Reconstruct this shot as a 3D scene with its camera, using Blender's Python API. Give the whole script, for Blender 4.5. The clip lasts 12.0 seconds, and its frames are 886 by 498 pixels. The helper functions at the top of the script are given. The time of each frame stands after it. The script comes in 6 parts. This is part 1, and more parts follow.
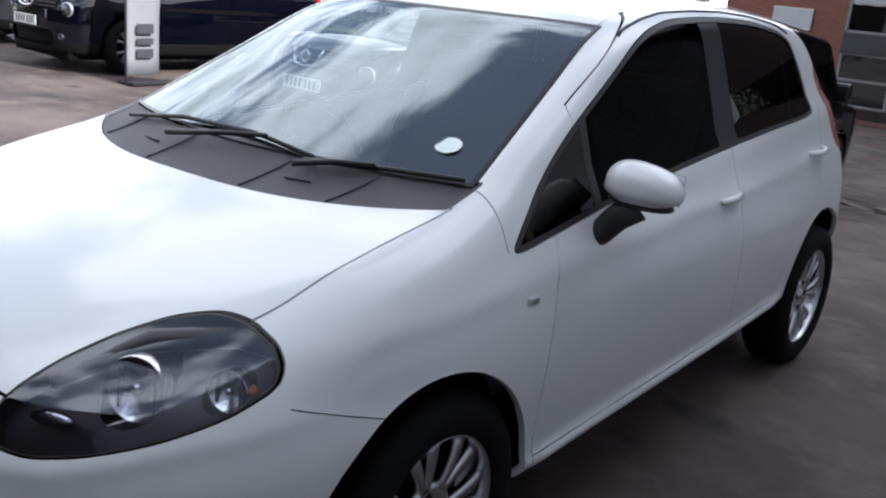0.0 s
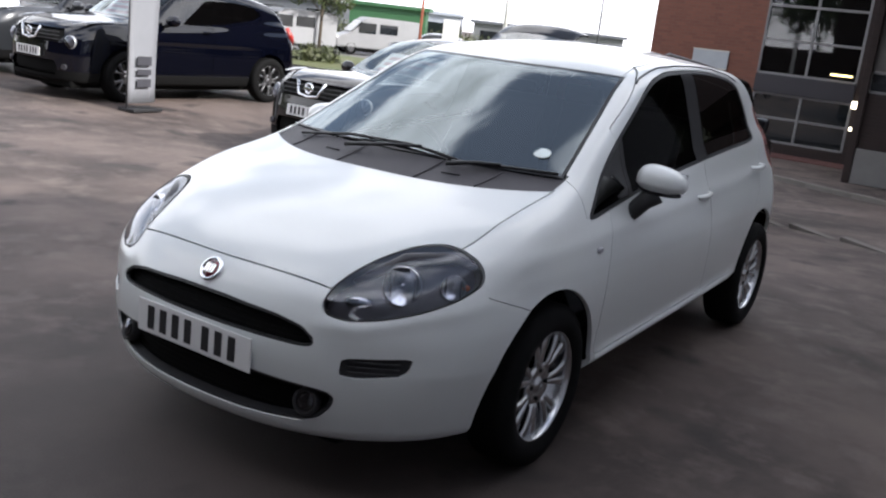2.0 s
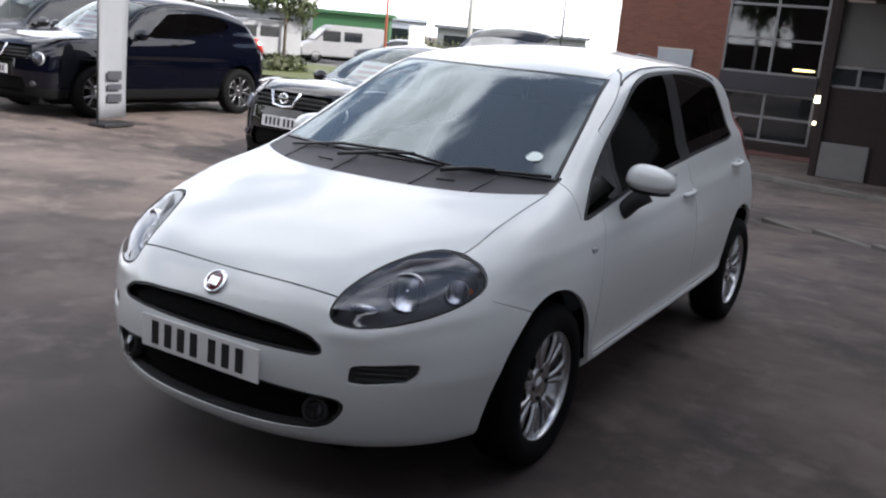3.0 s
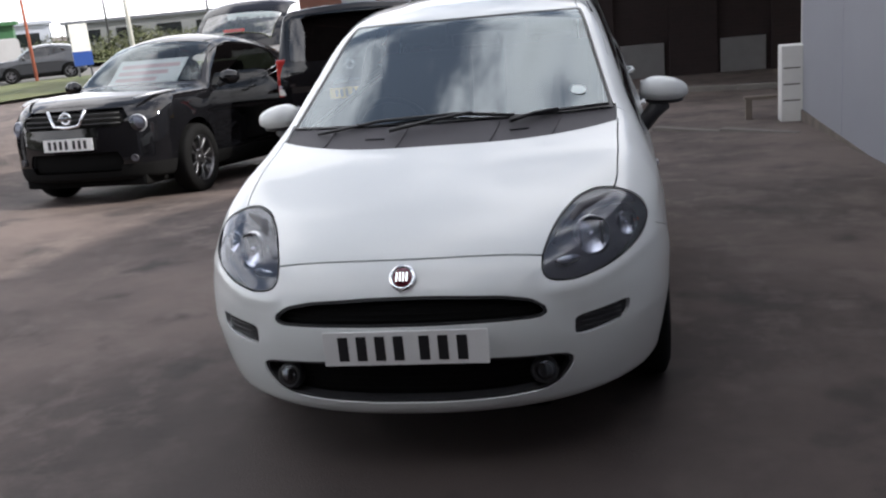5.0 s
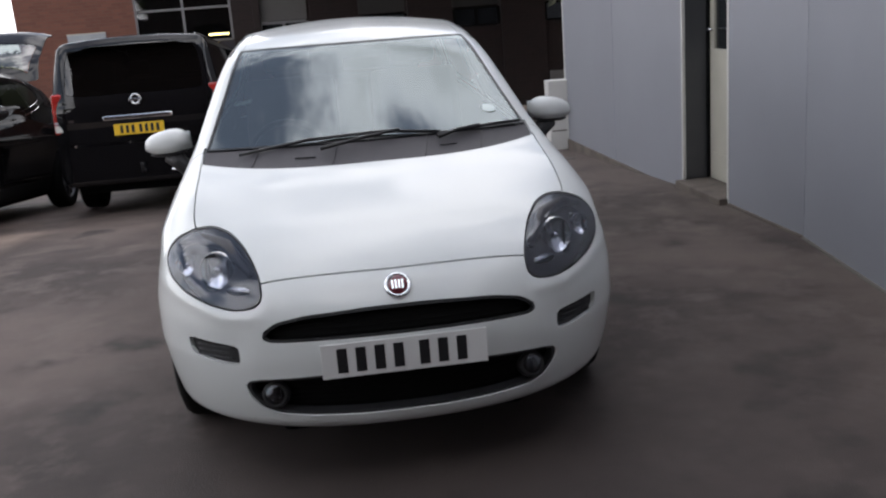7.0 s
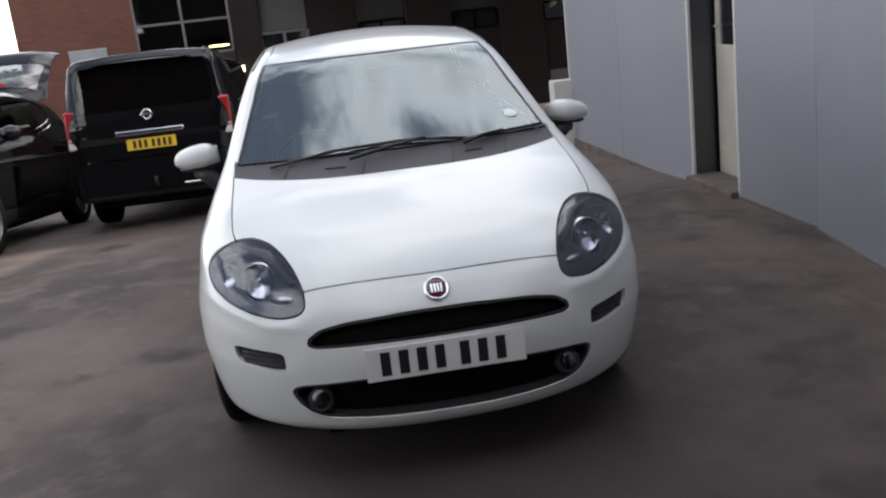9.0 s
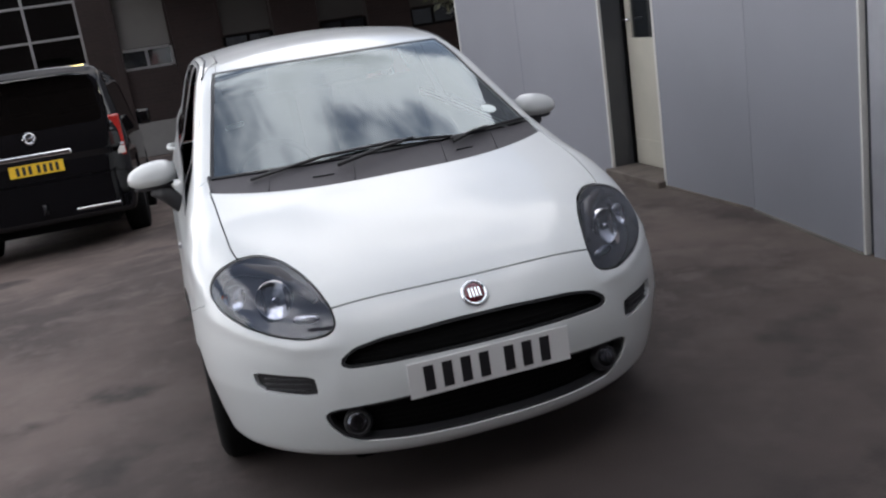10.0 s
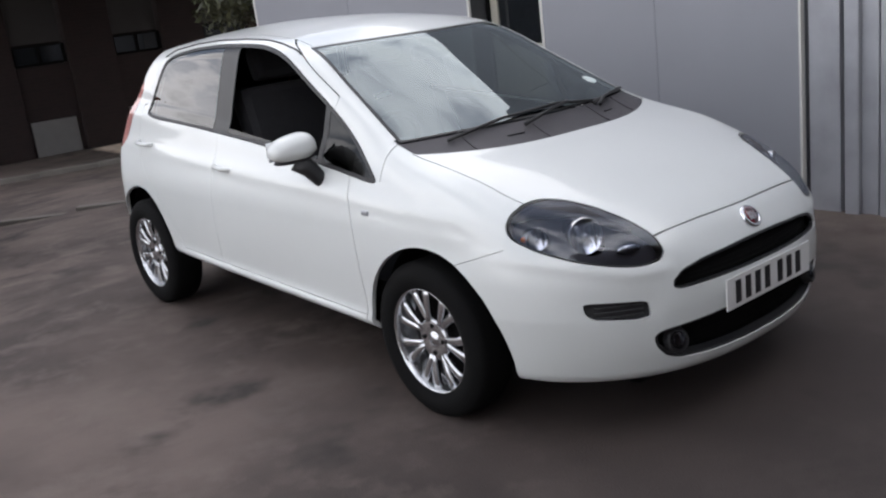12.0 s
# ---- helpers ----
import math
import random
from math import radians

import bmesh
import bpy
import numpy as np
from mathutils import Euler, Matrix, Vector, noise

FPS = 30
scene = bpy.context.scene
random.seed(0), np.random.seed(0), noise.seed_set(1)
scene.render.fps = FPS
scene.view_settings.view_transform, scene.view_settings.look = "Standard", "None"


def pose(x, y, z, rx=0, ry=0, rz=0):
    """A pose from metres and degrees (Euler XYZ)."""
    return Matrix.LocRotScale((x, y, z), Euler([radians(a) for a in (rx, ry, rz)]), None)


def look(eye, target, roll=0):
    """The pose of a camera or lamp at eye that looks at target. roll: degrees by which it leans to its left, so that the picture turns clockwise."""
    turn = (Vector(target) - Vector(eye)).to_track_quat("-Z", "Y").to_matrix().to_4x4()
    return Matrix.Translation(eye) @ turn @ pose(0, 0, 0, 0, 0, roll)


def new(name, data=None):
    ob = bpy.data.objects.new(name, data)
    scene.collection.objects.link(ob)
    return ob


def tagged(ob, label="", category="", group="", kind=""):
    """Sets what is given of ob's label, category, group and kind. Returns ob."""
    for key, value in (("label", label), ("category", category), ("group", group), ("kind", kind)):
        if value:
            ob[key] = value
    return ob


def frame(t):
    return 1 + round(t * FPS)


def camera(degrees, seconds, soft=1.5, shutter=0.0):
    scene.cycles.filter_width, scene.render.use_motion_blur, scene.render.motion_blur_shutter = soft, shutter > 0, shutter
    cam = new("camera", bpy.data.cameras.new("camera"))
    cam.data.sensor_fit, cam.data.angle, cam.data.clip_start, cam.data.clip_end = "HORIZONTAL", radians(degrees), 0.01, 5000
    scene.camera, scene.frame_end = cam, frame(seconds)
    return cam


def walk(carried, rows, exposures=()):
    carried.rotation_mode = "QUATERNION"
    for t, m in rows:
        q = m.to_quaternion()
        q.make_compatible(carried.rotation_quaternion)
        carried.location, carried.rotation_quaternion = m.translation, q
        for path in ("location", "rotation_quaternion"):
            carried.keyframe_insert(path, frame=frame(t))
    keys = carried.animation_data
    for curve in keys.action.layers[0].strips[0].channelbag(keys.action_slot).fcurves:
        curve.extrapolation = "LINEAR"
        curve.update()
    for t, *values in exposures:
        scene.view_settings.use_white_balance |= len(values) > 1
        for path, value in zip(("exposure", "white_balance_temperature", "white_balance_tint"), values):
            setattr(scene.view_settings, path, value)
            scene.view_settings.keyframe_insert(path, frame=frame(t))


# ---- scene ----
cam = camera(50.7, 12.0, soft=2.2)
PATH = [
    (0, (1.898, -1.487, 1.459), (0.729, 0.039, 0.908), 5.5),
    (0.5, (2.07, -1.956, 1.468), (0.922, -0.403, 0.947), 5.4),
    (1, (2.079, -2.353, 1.476), (1.011, -0.749, 0.941), 6.5),
    (1.5, (2.127, -2.674, 1.5), (1.074, -1.042, 1.022), 6.7),
    (2, (2.156, -2.873, 1.518), (1.107, -1.236, 1.047), 6.7),
    (2.5, (2.157, -2.916, 1.525), (1.123, -1.269, 1.058), 6.9),
    (3, (2.091, -2.962, 1.518), (1.094, -1.289, 1.064), 5.2),
    (3.2, (1.981, -3.002, 1.496), (1.029, -1.302, 1.043), 4.3),
    (4.8, (0.807, -3.441, 1.49), (0.324, -1.572, 0.967), -4.2),
    (5, (0.664, -3.527, 1.507), (0.29, -1.635, 0.977), -5.6),
    (5.5, (0.387, -3.638, 1.497), (0.163, -1.728, 0.945), -5.8),
    (6, (0.158, -3.609, 1.485), (0.079, -1.684, 0.951), -5.9),
    (6.5, (-0.011, -3.618, 1.477), (0.105, -1.69, 0.959), -3.9),
    (7, (-0.174, -3.659, 1.49), (0.049, -1.734, 0.997), -4.4),
    (7.5, (-0.224, -3.719, 1.498), (-0.014, -1.791, 1.011), -4.3),
    (7.7, (-0.239, -3.717, 1.485), (-0.025, -1.788, 1.002), -4.4),
    (9.3, (-0.332, -3.733, 1.532), (-0.098, -1.809, 1.041), -7.1),
    (9.5, (-0.46, -3.639, 1.502), (-0.156, -1.725, 1.008), -6.3),
    (10, (-0.787, -3.453, 1.53), (-0.277, -1.586, 1.026), -8.5),
    (10.5, (-1.253, -3.323, 1.501), (-0.579, -1.5, 1.031), -8.6),
    (11, (-1.725, -3.125, 1.5), (-0.949, -1.351, 1.002), -9.0),
    (11.5, (-2.243, -2.867, 1.527), (-1.215, -1.226, 1.028), -7.1),
    (12, (-2.783, -2.621, 1.533), (-1.578, -1.113, 1.01), -7.0),
]
walk(cam, [(t, look(eye, target, roll)) for t, eye, target, roll in PATH], [(0.0, 1.70, 6000, 10), (0.5, 1.25, 6030, 10), (1.0, 1.24, 6080, 10), (1.5, 1.53, 6200, 10), (3.0, 1.58, 6280, 10), (5.5, 1.43, 6440, 10), (7.5, 1.52, 6480, 10), (12.0, 1.57, 6480, 10)])

# ---- sky, sun ----
SUN_EL, SUN_AZ = radians(34.2), radians(88)        # azimuth counted from +y towards +x
world = bpy.data.worlds.new("sky")
scene.world = world
world.use_nodes = True
wn, wl = world.node_tree.nodes, world.node_tree.links
wn.clear()
sky = wn.new("ShaderNodeTexSky")
sky.sky_type, sky.sun_disc = "NISHITA", False
sky.sun_elevation, sky.sun_rotation = SUN_EL, SUN_AZ
sky.air_density, sky.dust_density = 1.0, 2.0
tc = wn.new("ShaderNodeTexCoord")
stretch = wn.new("ShaderNodeMapping")
stretch.inputs["Location"].default_value = (-0.25, -4.89, 2.41)
cloud = wn.new("ShaderNodeTexNoise")
cloud.inputs["Scale"].default_value, cloud.inputs["Detail"].default_value = 2.2, 7.0
cloud.inputs["Roughness"].default_value, cloud.inputs["Distortion"].default_value = 0.58, 0.0
cover = wn.new("ShaderNodeValToRGB")
cover.color_ramp.elements[0].position, cover.color_ramp.elements[1].position = 0.425, 0.575
cover.color_ramp.elements[0].color = (0.09, 0.09, 0.09, 1)
cover.color_ramp.interpolation = "EASE"
body = wn.new("ShaderNodeValToRGB")
body.color_ramp.elements[0].position, body.color_ramp.elements[1].position = 0.52, 0.68
body.color_ramp.elements[0].color, body.color_ramp.elements[1].color = (16.8, 16.5, 17.0, 1), (8.3, 8.4, 8.5, 1)
mix = wn.new("ShaderNodeMixRGB")
back = wn.new("ShaderNodeBackground")
back.inputs["Strength"].default_value = 0.065
out = wn.new("ShaderNodeOutputWorld")
# the clouds lie in a flat layer, so they draw together towards the horizon
apart, lift, layer = wn.new("ShaderNodeSeparateXYZ"), wn.new("ShaderNodeMath"), wn.new("ShaderNodeCombineXYZ")
lift.operation, lift.inputs[1].default_value = "ADD", 0.22
wl.new(tc.outputs["Generated"], apart.inputs["Vector"])
wl.new(apart.outputs["Z"], lift.inputs[0])
for axis in "XY":
    q = wn.new("ShaderNodeMath")
    q.operation, q.use_clamp = "DIVIDE", False
    wl.new(apart.outputs[axis], q.inputs[0])
    wl.new(lift.outputs[0], q.inputs[1])
    wl.new(q.outputs[0], layer.inputs[axis])
wl.new(layer.outputs["Vector"], stretch.inputs["Vector"])
wl.new(stretch.outputs["Vector"], cloud.inputs["Vector"])
wl.new(cloud.outputs["Fac"], cover.inputs["Fac"])
wl.new(cloud.outputs["Fac"], body.inputs["Fac"])
# pale haze covers the sky low down
haze = wn.new("ShaderNodeMapRange")
haze.inputs["From Min"].default_value, haze.inputs["From Max"].default_value = 0.10, 0.40
haze.inputs["To Min"].default_value, haze.inputs["To Max"].default_value = 1.0, 0.0
veil = wn.new("ShaderNodeMath")
veil.operation = "MAXIMUM"
wl.new(apart.outputs["Z"], haze.inputs["Value"])
wl.new(haze.outputs["Result"], veil.inputs[0])
wl.new(cover.outputs["Color"], veil.inputs[1])
wl.new(veil.outputs[0], mix.inputs["Fac"])
wl.new(sky.outputs["Color"], mix.inputs["Color1"])
wl.new(body.outputs["Color"], mix.inputs["Color2"])
wl.new(mix.outputs["Color"], back.inputs["Color"])
wl.new(back.outputs["Background"], out.inputs["Surface"])
sun_data = bpy.data.lights.new("sun", "SUN")
sun_data.energy, sun_data.angle, sun_data.color = 2.6, radians(1.5), (1.0, 0.95, 0.88)
sun = new("sun", sun_data)
sd = Vector((math.sin(SUN_AZ) * math.cos(SUN_EL), math.cos(SUN_AZ) * math.cos(SUN_EL), math.sin(SUN_EL)))
sun.matrix_world = look(sd * 60, (0, 0, 0))

# ---- materials ----
def mat(name, colour, rough=0.5, metal=0.0, var=0.12, scale=6.0, bump=0.0, bscale=60.0, coat=0.0, fine=0.0, fscale=150.0, tint=None, emit=0.0, spec=0.5):
    """A surface with two scales of variation: broad patches (var, scale) towards tint and fine grain (fine, fscale), and relief."""
    m = bpy.data.materials.new(name)
    m.use_nodes = True
    n, l = m.node_tree.nodes, m.node_tree.links
    b = n["Principled BSDF"]
    b.inputs["Roughness"].default_value, b.inputs["Metallic"].default_value = rough, metal
    b.inputs["Coat Weight"].default_value, b.inputs["Coat Roughness"].default_value = coat, 0.03
    b.inputs["Specular IOR Level"].default_value = spec
    b.inputs["Base Color"].default_value = (*colour, 1)
    if emit:
        b.inputs["Emission Color"].default_value, b.inputs["Emission Strength"].default_value = (*colour, 1), emit
    if not (var or bump or fine):
        return m
    co = n.new("ShaderNodeTexCoord").outputs["Object"]
    dark = tint or tuple(c * 0.6 for c in colour)
    last = None
    for amount, size, detail in ((var, scale, 4.0), (fine, fscale, 2.0)):
        if not amount:
            continue
        t = n.new("ShaderNodeTexNoise")
        t.inputs["Scale"].default_value, t.inputs["Detail"].default_value = size, detail
        l.new(co, t.inputs["Vector"])
        r = n.new("ShaderNodeMapRange")
        r.inputs["From Min"].default_value, r.inputs["From Max"].default_value = 0.35, 0.68
        r.inputs["To Max"].default_value = amount
        l.new(t.outputs["Fac"], r.inputs["Value"])
        x = n.new("ShaderNodeMixRGB")
        x.inputs["Color1"].default_value, x.inputs["Color2"].default_value = (*colour, 1), (*dark, 1)
        if last:
            l.new(last, x.inputs["Color1"])
        l.new(r.outputs["Result"], x.inputs["Fac"])
        last = x.outputs["Color"]
    if last:
        l.new(last, b.inputs["Base Color"])
    if bump:
        t = n.new("ShaderNodeTexNoise")
        t.inputs["Scale"].default_value, t.inputs["Detail"].default_value = bscale, 5.0
        l.new(co, t.inputs["Vector"])
        k = n.new("ShaderNodeBump")
        k.inputs["Strength"].default_value, k.inputs["Distance"].default_value = bump, 0.01
        l.new(t.outputs["Fac"], k.inputs["Height"])
        l.new(k.outputs["Normal"], b.inputs["Normal"])
    return m


def glass(name, colour, rough=0.0, clear=0.5, ior=1.5, sheen=(1, 1, 1)):
    """Window glass: see-through by the share clear, tinted, with a sharp reflection."""
    m = bpy.data.materials.new(name)
    m.use_nodes = True
    n, l = m.node_tree.nodes, m.node_tree.links
    n.clear()
    o = n.new("ShaderNodeOutputMaterial")
    tr = n.new("ShaderNodeBsdfTransparent")
    tr.inputs["Color"].default_value = (*[c * clear for c in colour], 1)
    gl = n.new("ShaderNodeBsdfGlossy")
    gl.inputs["Roughness"].default_value = rough
    gl.inputs["Color"].default_value = (*sheen, 1)
    f = n.new("ShaderNodeFresnel")
    f.inputs["IOR"].default_value = ior
    x = n.new("ShaderNodeMixShader")
    l.new(f.outputs["Fac"], x.inputs["Fac"])
    l.new(tr.outputs["BSDF"], x.inputs[1])
    l.new(gl.outputs["BSDF"], x.inputs[2])
    l.new(x.outputs["Shader"], o.inputs["Surface"])
    return m


WHITE = mat("white_car_paint", (0.65, 0.672, 0.663), 0.32, 0, 0.08, 2.2, coat=0.7)
BLACKP = mat("black_car_paint", (0.005, 0.005, 0.006), 0.25, 0, 0.1, 3, coat=1.0, spec=0.0)
BLUEP = mat("dark_blue_car_paint", (0.0010, 0.0014, 0.0042), 0.25, 0, 0.1, 3, coat=1.0, spec=0.0)
DARKP = mat("dark_grey_car_paint", (0.02, 0.022, 0.026), 0.3, 0.2, 0.1, 3, coat=1.0)
PLASTIC = mat("black_plastic", (0.018, 0.018, 0.02), 0.5, 0, 0.2, 20, 0.1, 400)
COWL = mat("grey_scuttle_plastic", (0.050, 0.046, 0.052), 0.6, 0, 0.3, 12, 0.1, 400)
VOID = mat("dark_cavity", (0.005, 0.005, 0.005), 0.9, 0, 0.1, 10, spec=0.1)
RUBBER = mat("tyre_rubber", (0.0045, 0.0045, 0.0047), 0.85, 0, 0.3, 15, 0.2, 200, spec=0.15)
CHROME = mat("chrome", (0.75, 0.76, 0.78), 0.08, 1.0, 0.05, 10)
ALLOY = mat("alloy_silver", (0.66, 0.67, 0.69), 0.27, 1.0, 0.25, 15)
ALLOYG = mat("grey_alloy", (0.19, 0.19, 0.20), 0.4, 1.0, 0.4, 9, tint=(0.08, 0.08, 0.08))
SCREEN = glass("windscreen_glass", (0.80, 0.90, 0.88), 0.0, 0.42, 2.15, (0.86, 0.96, 1.0))
TINTED = glass("dark_side_glass", (0.30, 0.33, 0.33), 0.0, 0.22, 1.7)
CARGLASS = glass("clear_car_glass", (0.88, 0.94, 0.92), 0.0, 0.95, 1.6, (0.9, 0.98, 1.0))
# index near 1 holds back nearly all reflection in this one pane
DARKPANE = glass("low_reflection_dark_glass", (0.55, 0.60, 0.58), 0.0, 0.40, 1.06)
QUARTER = glass("small_side_glass", (0.30, 0.33, 0.33), 0.0, 0.15, 1.33)
FROST = mat("frosted_lamp", (0.42, 0.43, 0.46), 0.3, 0.5, 0.1, 12)
# white boards of the wing, their shade put into the colour as grey
SHADEBOARD = mat("shaded_white_board", (0.14, 0.135, 0.13), 0.6, 0, 0.25, 4)
SKYGLASS = glass("mirroring_window_glass", (0.55, 0.58, 0.60), 0.02, 0.7, 1.65)
LENS = glass("lamp_lens", (0.88, 0.90, 0.97), 0.03, 0.95, 1.75, (0.9, 0.93, 1.0))
GATEGLASS = glass("raised_window_glass", (0.4, 0.45, 0.43), 0.0, 0.5, 2.6)
PANEL = mat("grey_wall_panel", (0.255, 0.262, 0.290), 0.45, 0, 0.22, 0.9, 0.03, 8)


def brickwork(name, colour, dark, joint):
    """Laid bricks, 215 by 65 mm with 10 mm joints, uneven in tone."""
    m = mat(name, colour, 0.85, 0, 0.4, 5, 0.3, 60)
    n, l = m.node_tree.nodes, m.node_tree.links
    co = n.new("ShaderNodeTexCoord")
    cut, put = n.new("ShaderNodeSeparateXYZ"), n.new("ShaderNodeCombineXYZ")
    l.new(co.outputs["Object"], cut.inputs["Vector"])
    l.new(cut.outputs["X"], put.inputs["X"])
    l.new(cut.outputs["Z"], put.inputs["Y"])
    b = n.new("ShaderNodeTexBrick")
    b.inputs["Scale"].default_value, b.inputs["Mortar Size"].default_value = 1.0, 0.006
    b.inputs["Brick Width"].default_value, b.inputs["Row Height"].default_value = 0.225, 0.075
    b.inputs["Color1"].default_value, b.inputs["Color2"].default_value, b.inputs["Mortar"].default_value = (*colour, 1), (*dark, 1), (*joint, 1)
    l.new(put.outputs["Vector"], b.inputs["Vector"])
    x = n.new("ShaderNodeMixRGB")
    x.inputs["Fac"].default_value = 0.6
    p = n["Principled BSDF"]
    l.new(p.inputs["Base Color"].links[0].from_socket, x.inputs["Color1"])
    l.new(b.outputs["Color"], x.inputs["Color2"])
    l.new(x.outputs["Color"], p.inputs["Base Color"])
    return m


BRICKM = brickwork("red_brick", (0.150, 0.056, 0.036), (0.098, 0.037, 0.025), (0.11, 0.070, 0.054))
SEAT = mat("dark_seat_cloth", (0.03, 0.03, 0.034), 0.9, 0, 0.3, 20, 0.2, 300)
PLATE_W = mat("white_plate", (0.72, 0.72, 0.71), 0.4, 0, 0.1, 8)
PLATE_Y = mat("yellow_plate", (0.75, 0.48, 0.03), 0.4, 0, 0.1, 8)
INK = mat("plate_ink", (0.012, 0.012, 0.014), 0.5, 0, 0.1, 8)
LAMPBACK = mat("lamp_housing", (0.030, 0.029, 0.036), 0.45, 0.0, 0.2, 12)
REFLECT = mat("lamp_reflector", (0.88, 0.89, 0.90), 0.24, 1.0, 0.2, 30, 0.25, 45)
AMBER = mat("amber_lens", (0.55, 0.12, 0.02), 0.2, 0, 0.1, 12)
MAROON = mat("dark_red_enamel", (0.10, 0.012, 0.02), 0.25, 0, 0.1, 30, coat=1.0)
TAILLENS = mat("pale_red_tail_lens", (0.45, 0.20, 0.18), 0.15, 0, 0.2, 12, coat=1.0)
SHEETW = mat("white_price_sheet", (0.84, 0.81, 0.82), 0.6, 0, 0.08, 12)
PAPER = mat("white_paper", (0.72, 0.80, 0.78), 0.6, 0, 0.15, 20)
FRIT = mat("black_glass_edge", (0.01, 0.01, 0.011), 0.30, 0, 0.1, 10, spec=0.3)


# ---- building blocks ----
def obj(name, bm, material, parent=None, label="", smooth=False):
    me = bpy.data.meshes.new(name)
    bm.to_mesh(me)
    bm.free()
    if material:
        me.materials.append(material)
    if smooth:
        me.shade_smooth()
    ob = new(name, me)
    if parent:
        ob.parent = parent
    if label:
        ob["label"] = label
    return ob


part = obj


def box(x0, x1, y0, y1, z0, z1, bevel=0.0, bm=None):
    fresh = bmesh.new()
    bmesh.ops.create_cube(fresh, size=1, matrix=Matrix.LocRotScale(((x0 + x1) / 2, (y0 + y1) / 2, (z0 + z1) / 2), None, (abs(x1 - x0), abs(y1 - y0), abs(z1 - z0))))
    if bevel:
        bmesh.ops.bevel(fresh, geom=fresh.edges[:], offset=bevel, segments=2, affect="EDGES", profile=0.6)
    if bm is None:
        return fresh
    me = bpy.data.meshes.new("tmp")
    fresh.to_mesh(me)
    fresh.free()
    bm.from_mesh(me)
    bpy.data.meshes.remove(me)
    return bm


# ---- small shape helpers ----
def spun(profile, steps=40, axis="x", bm=None):
    """A turned shape: profile points (radius, along) round the axis."""
    bm = bm or bmesh.new()
    rings = []
    for i in range(steps):
        a = 2 * math.pi * i / steps
        c, s = math.cos(a), math.sin(a)
        rings.append([bm.verts.new((h, r * c, r * s) if axis == "x" else (r * c, h, r * s) if axis == "y" else (r * c, r * s, h)) for r, h in profile])
    for i in range(steps):
        p, q = rings[i], rings[(i + 1) % steps]
        for k in range(len(profile) - 1):
            bm.faces.new((p[k], p[k + 1], q[k + 1], q[k]))
    bmesh.ops.recalc_face_normals(bm, faces=bm.faces[:])
    return bm


def tube(points, radius, sides=8, bm=None, squash=1.0):
    """A round bar along points; radius may be a list."""
    bm = bm or bmesh.new()
    pts = [Vector(p) for p in points]
    rs = radius if isinstance(radius, (list, tuple)) else [radius] * len(pts)
    rings = []
    for i, p in enumerate(pts):
        d = (pts[min(i + 1, len(pts) - 1)] - pts[max(i - 1, 0)]).normalized()
        u = d.cross(Vector((0, 0, 1)) if abs(d.z) < 0.9 else Vector((1, 0, 0))).normalized()
        w = u.cross(d)
        rings.append([bm.verts.new(p + rs[i] * (u * math.cos(a) + w * squash * math.sin(a))) for a in (2 * math.pi * k / sides for k in range(sides))])
    for a, b in zip(rings, rings[1:]):
        for k in range(sides):
            bm.faces.new((a[k], a[(k + 1) % sides], b[(k + 1) % sides], b[k]))
    bm.faces.new(rings[0])
    bm.faces.new(rings[-1][::-1])
    bmesh.ops.recalc_face_normals(bm, faces=bm.faces[:])
    return bm


def ball(cx, cy, cz, rx, ry, rz, bm=None, u=24, v=14):
    bm = bm or bmesh.new()
    bmesh.ops.create_uvsphere(bm, u_segments=u, v_segments=v, radius=1, matrix=Matrix.LocRotScale((cx, cy, cz), None, (rx, ry, rz)))
    return bm


def empty(name, m=None):
    ob = new(name)
    if m is not None:
        ob.matrix_world = m
    return ob


def bars_on_plate(parent, width, height, y, z, facing, material, dark, thickness=0.006, letters=7):
    """A number plate whose characters are plain bars."""
    s = -1 if facing < 0 else 1
    plate = part("number_plate", box(-width / 2, width / 2, y, y + s * thickness, z - height / 2, z + height / 2, 0.002), material, parent, "number plate with plain dark bars")
    ch, cw = height * 0.71, width * 0.092
    gap = width * 0.021
    at = -(letters * cw + (letters - 2) * gap + gap * 3) / 2
    for i in range(letters):
        part("character_bar", box(at, at + cw * 0.66, y + s * thickness, y + s * (thickness + 0.0015), z - ch / 2, z + ch / 2), dark, plate)
        at += cw + (gap * 3 if i == 3 else gap)
    return plate



# ---- ground ----
LOW = 0.8       # how far the road lies below the yard


def ground_z(x, y):
    """The yard is level by the building, falls gently behind the cars and again down to the road."""
    x, y = np.asarray(x, float), np.asarray(y, float)
    k = np.clip((x + 8) / 3, 0, 1)
    k = k * k * (3 - 2 * k)
    q = np.clip((2 - x) / 5, 0, 1)
    q = q * q * (3 - 2 * q)
    d = np.clip((y - x - 37) / 11, 0, 1)
    return -k * (0.045 * np.clip(y - 3, 0, 8) * (1 + 0.9 * q) + 0.05 * np.clip(y - 8.5, 0, 6.5) * (1 - q)) - LOW * d * d * (3 - 2 * d) * (1 - k)


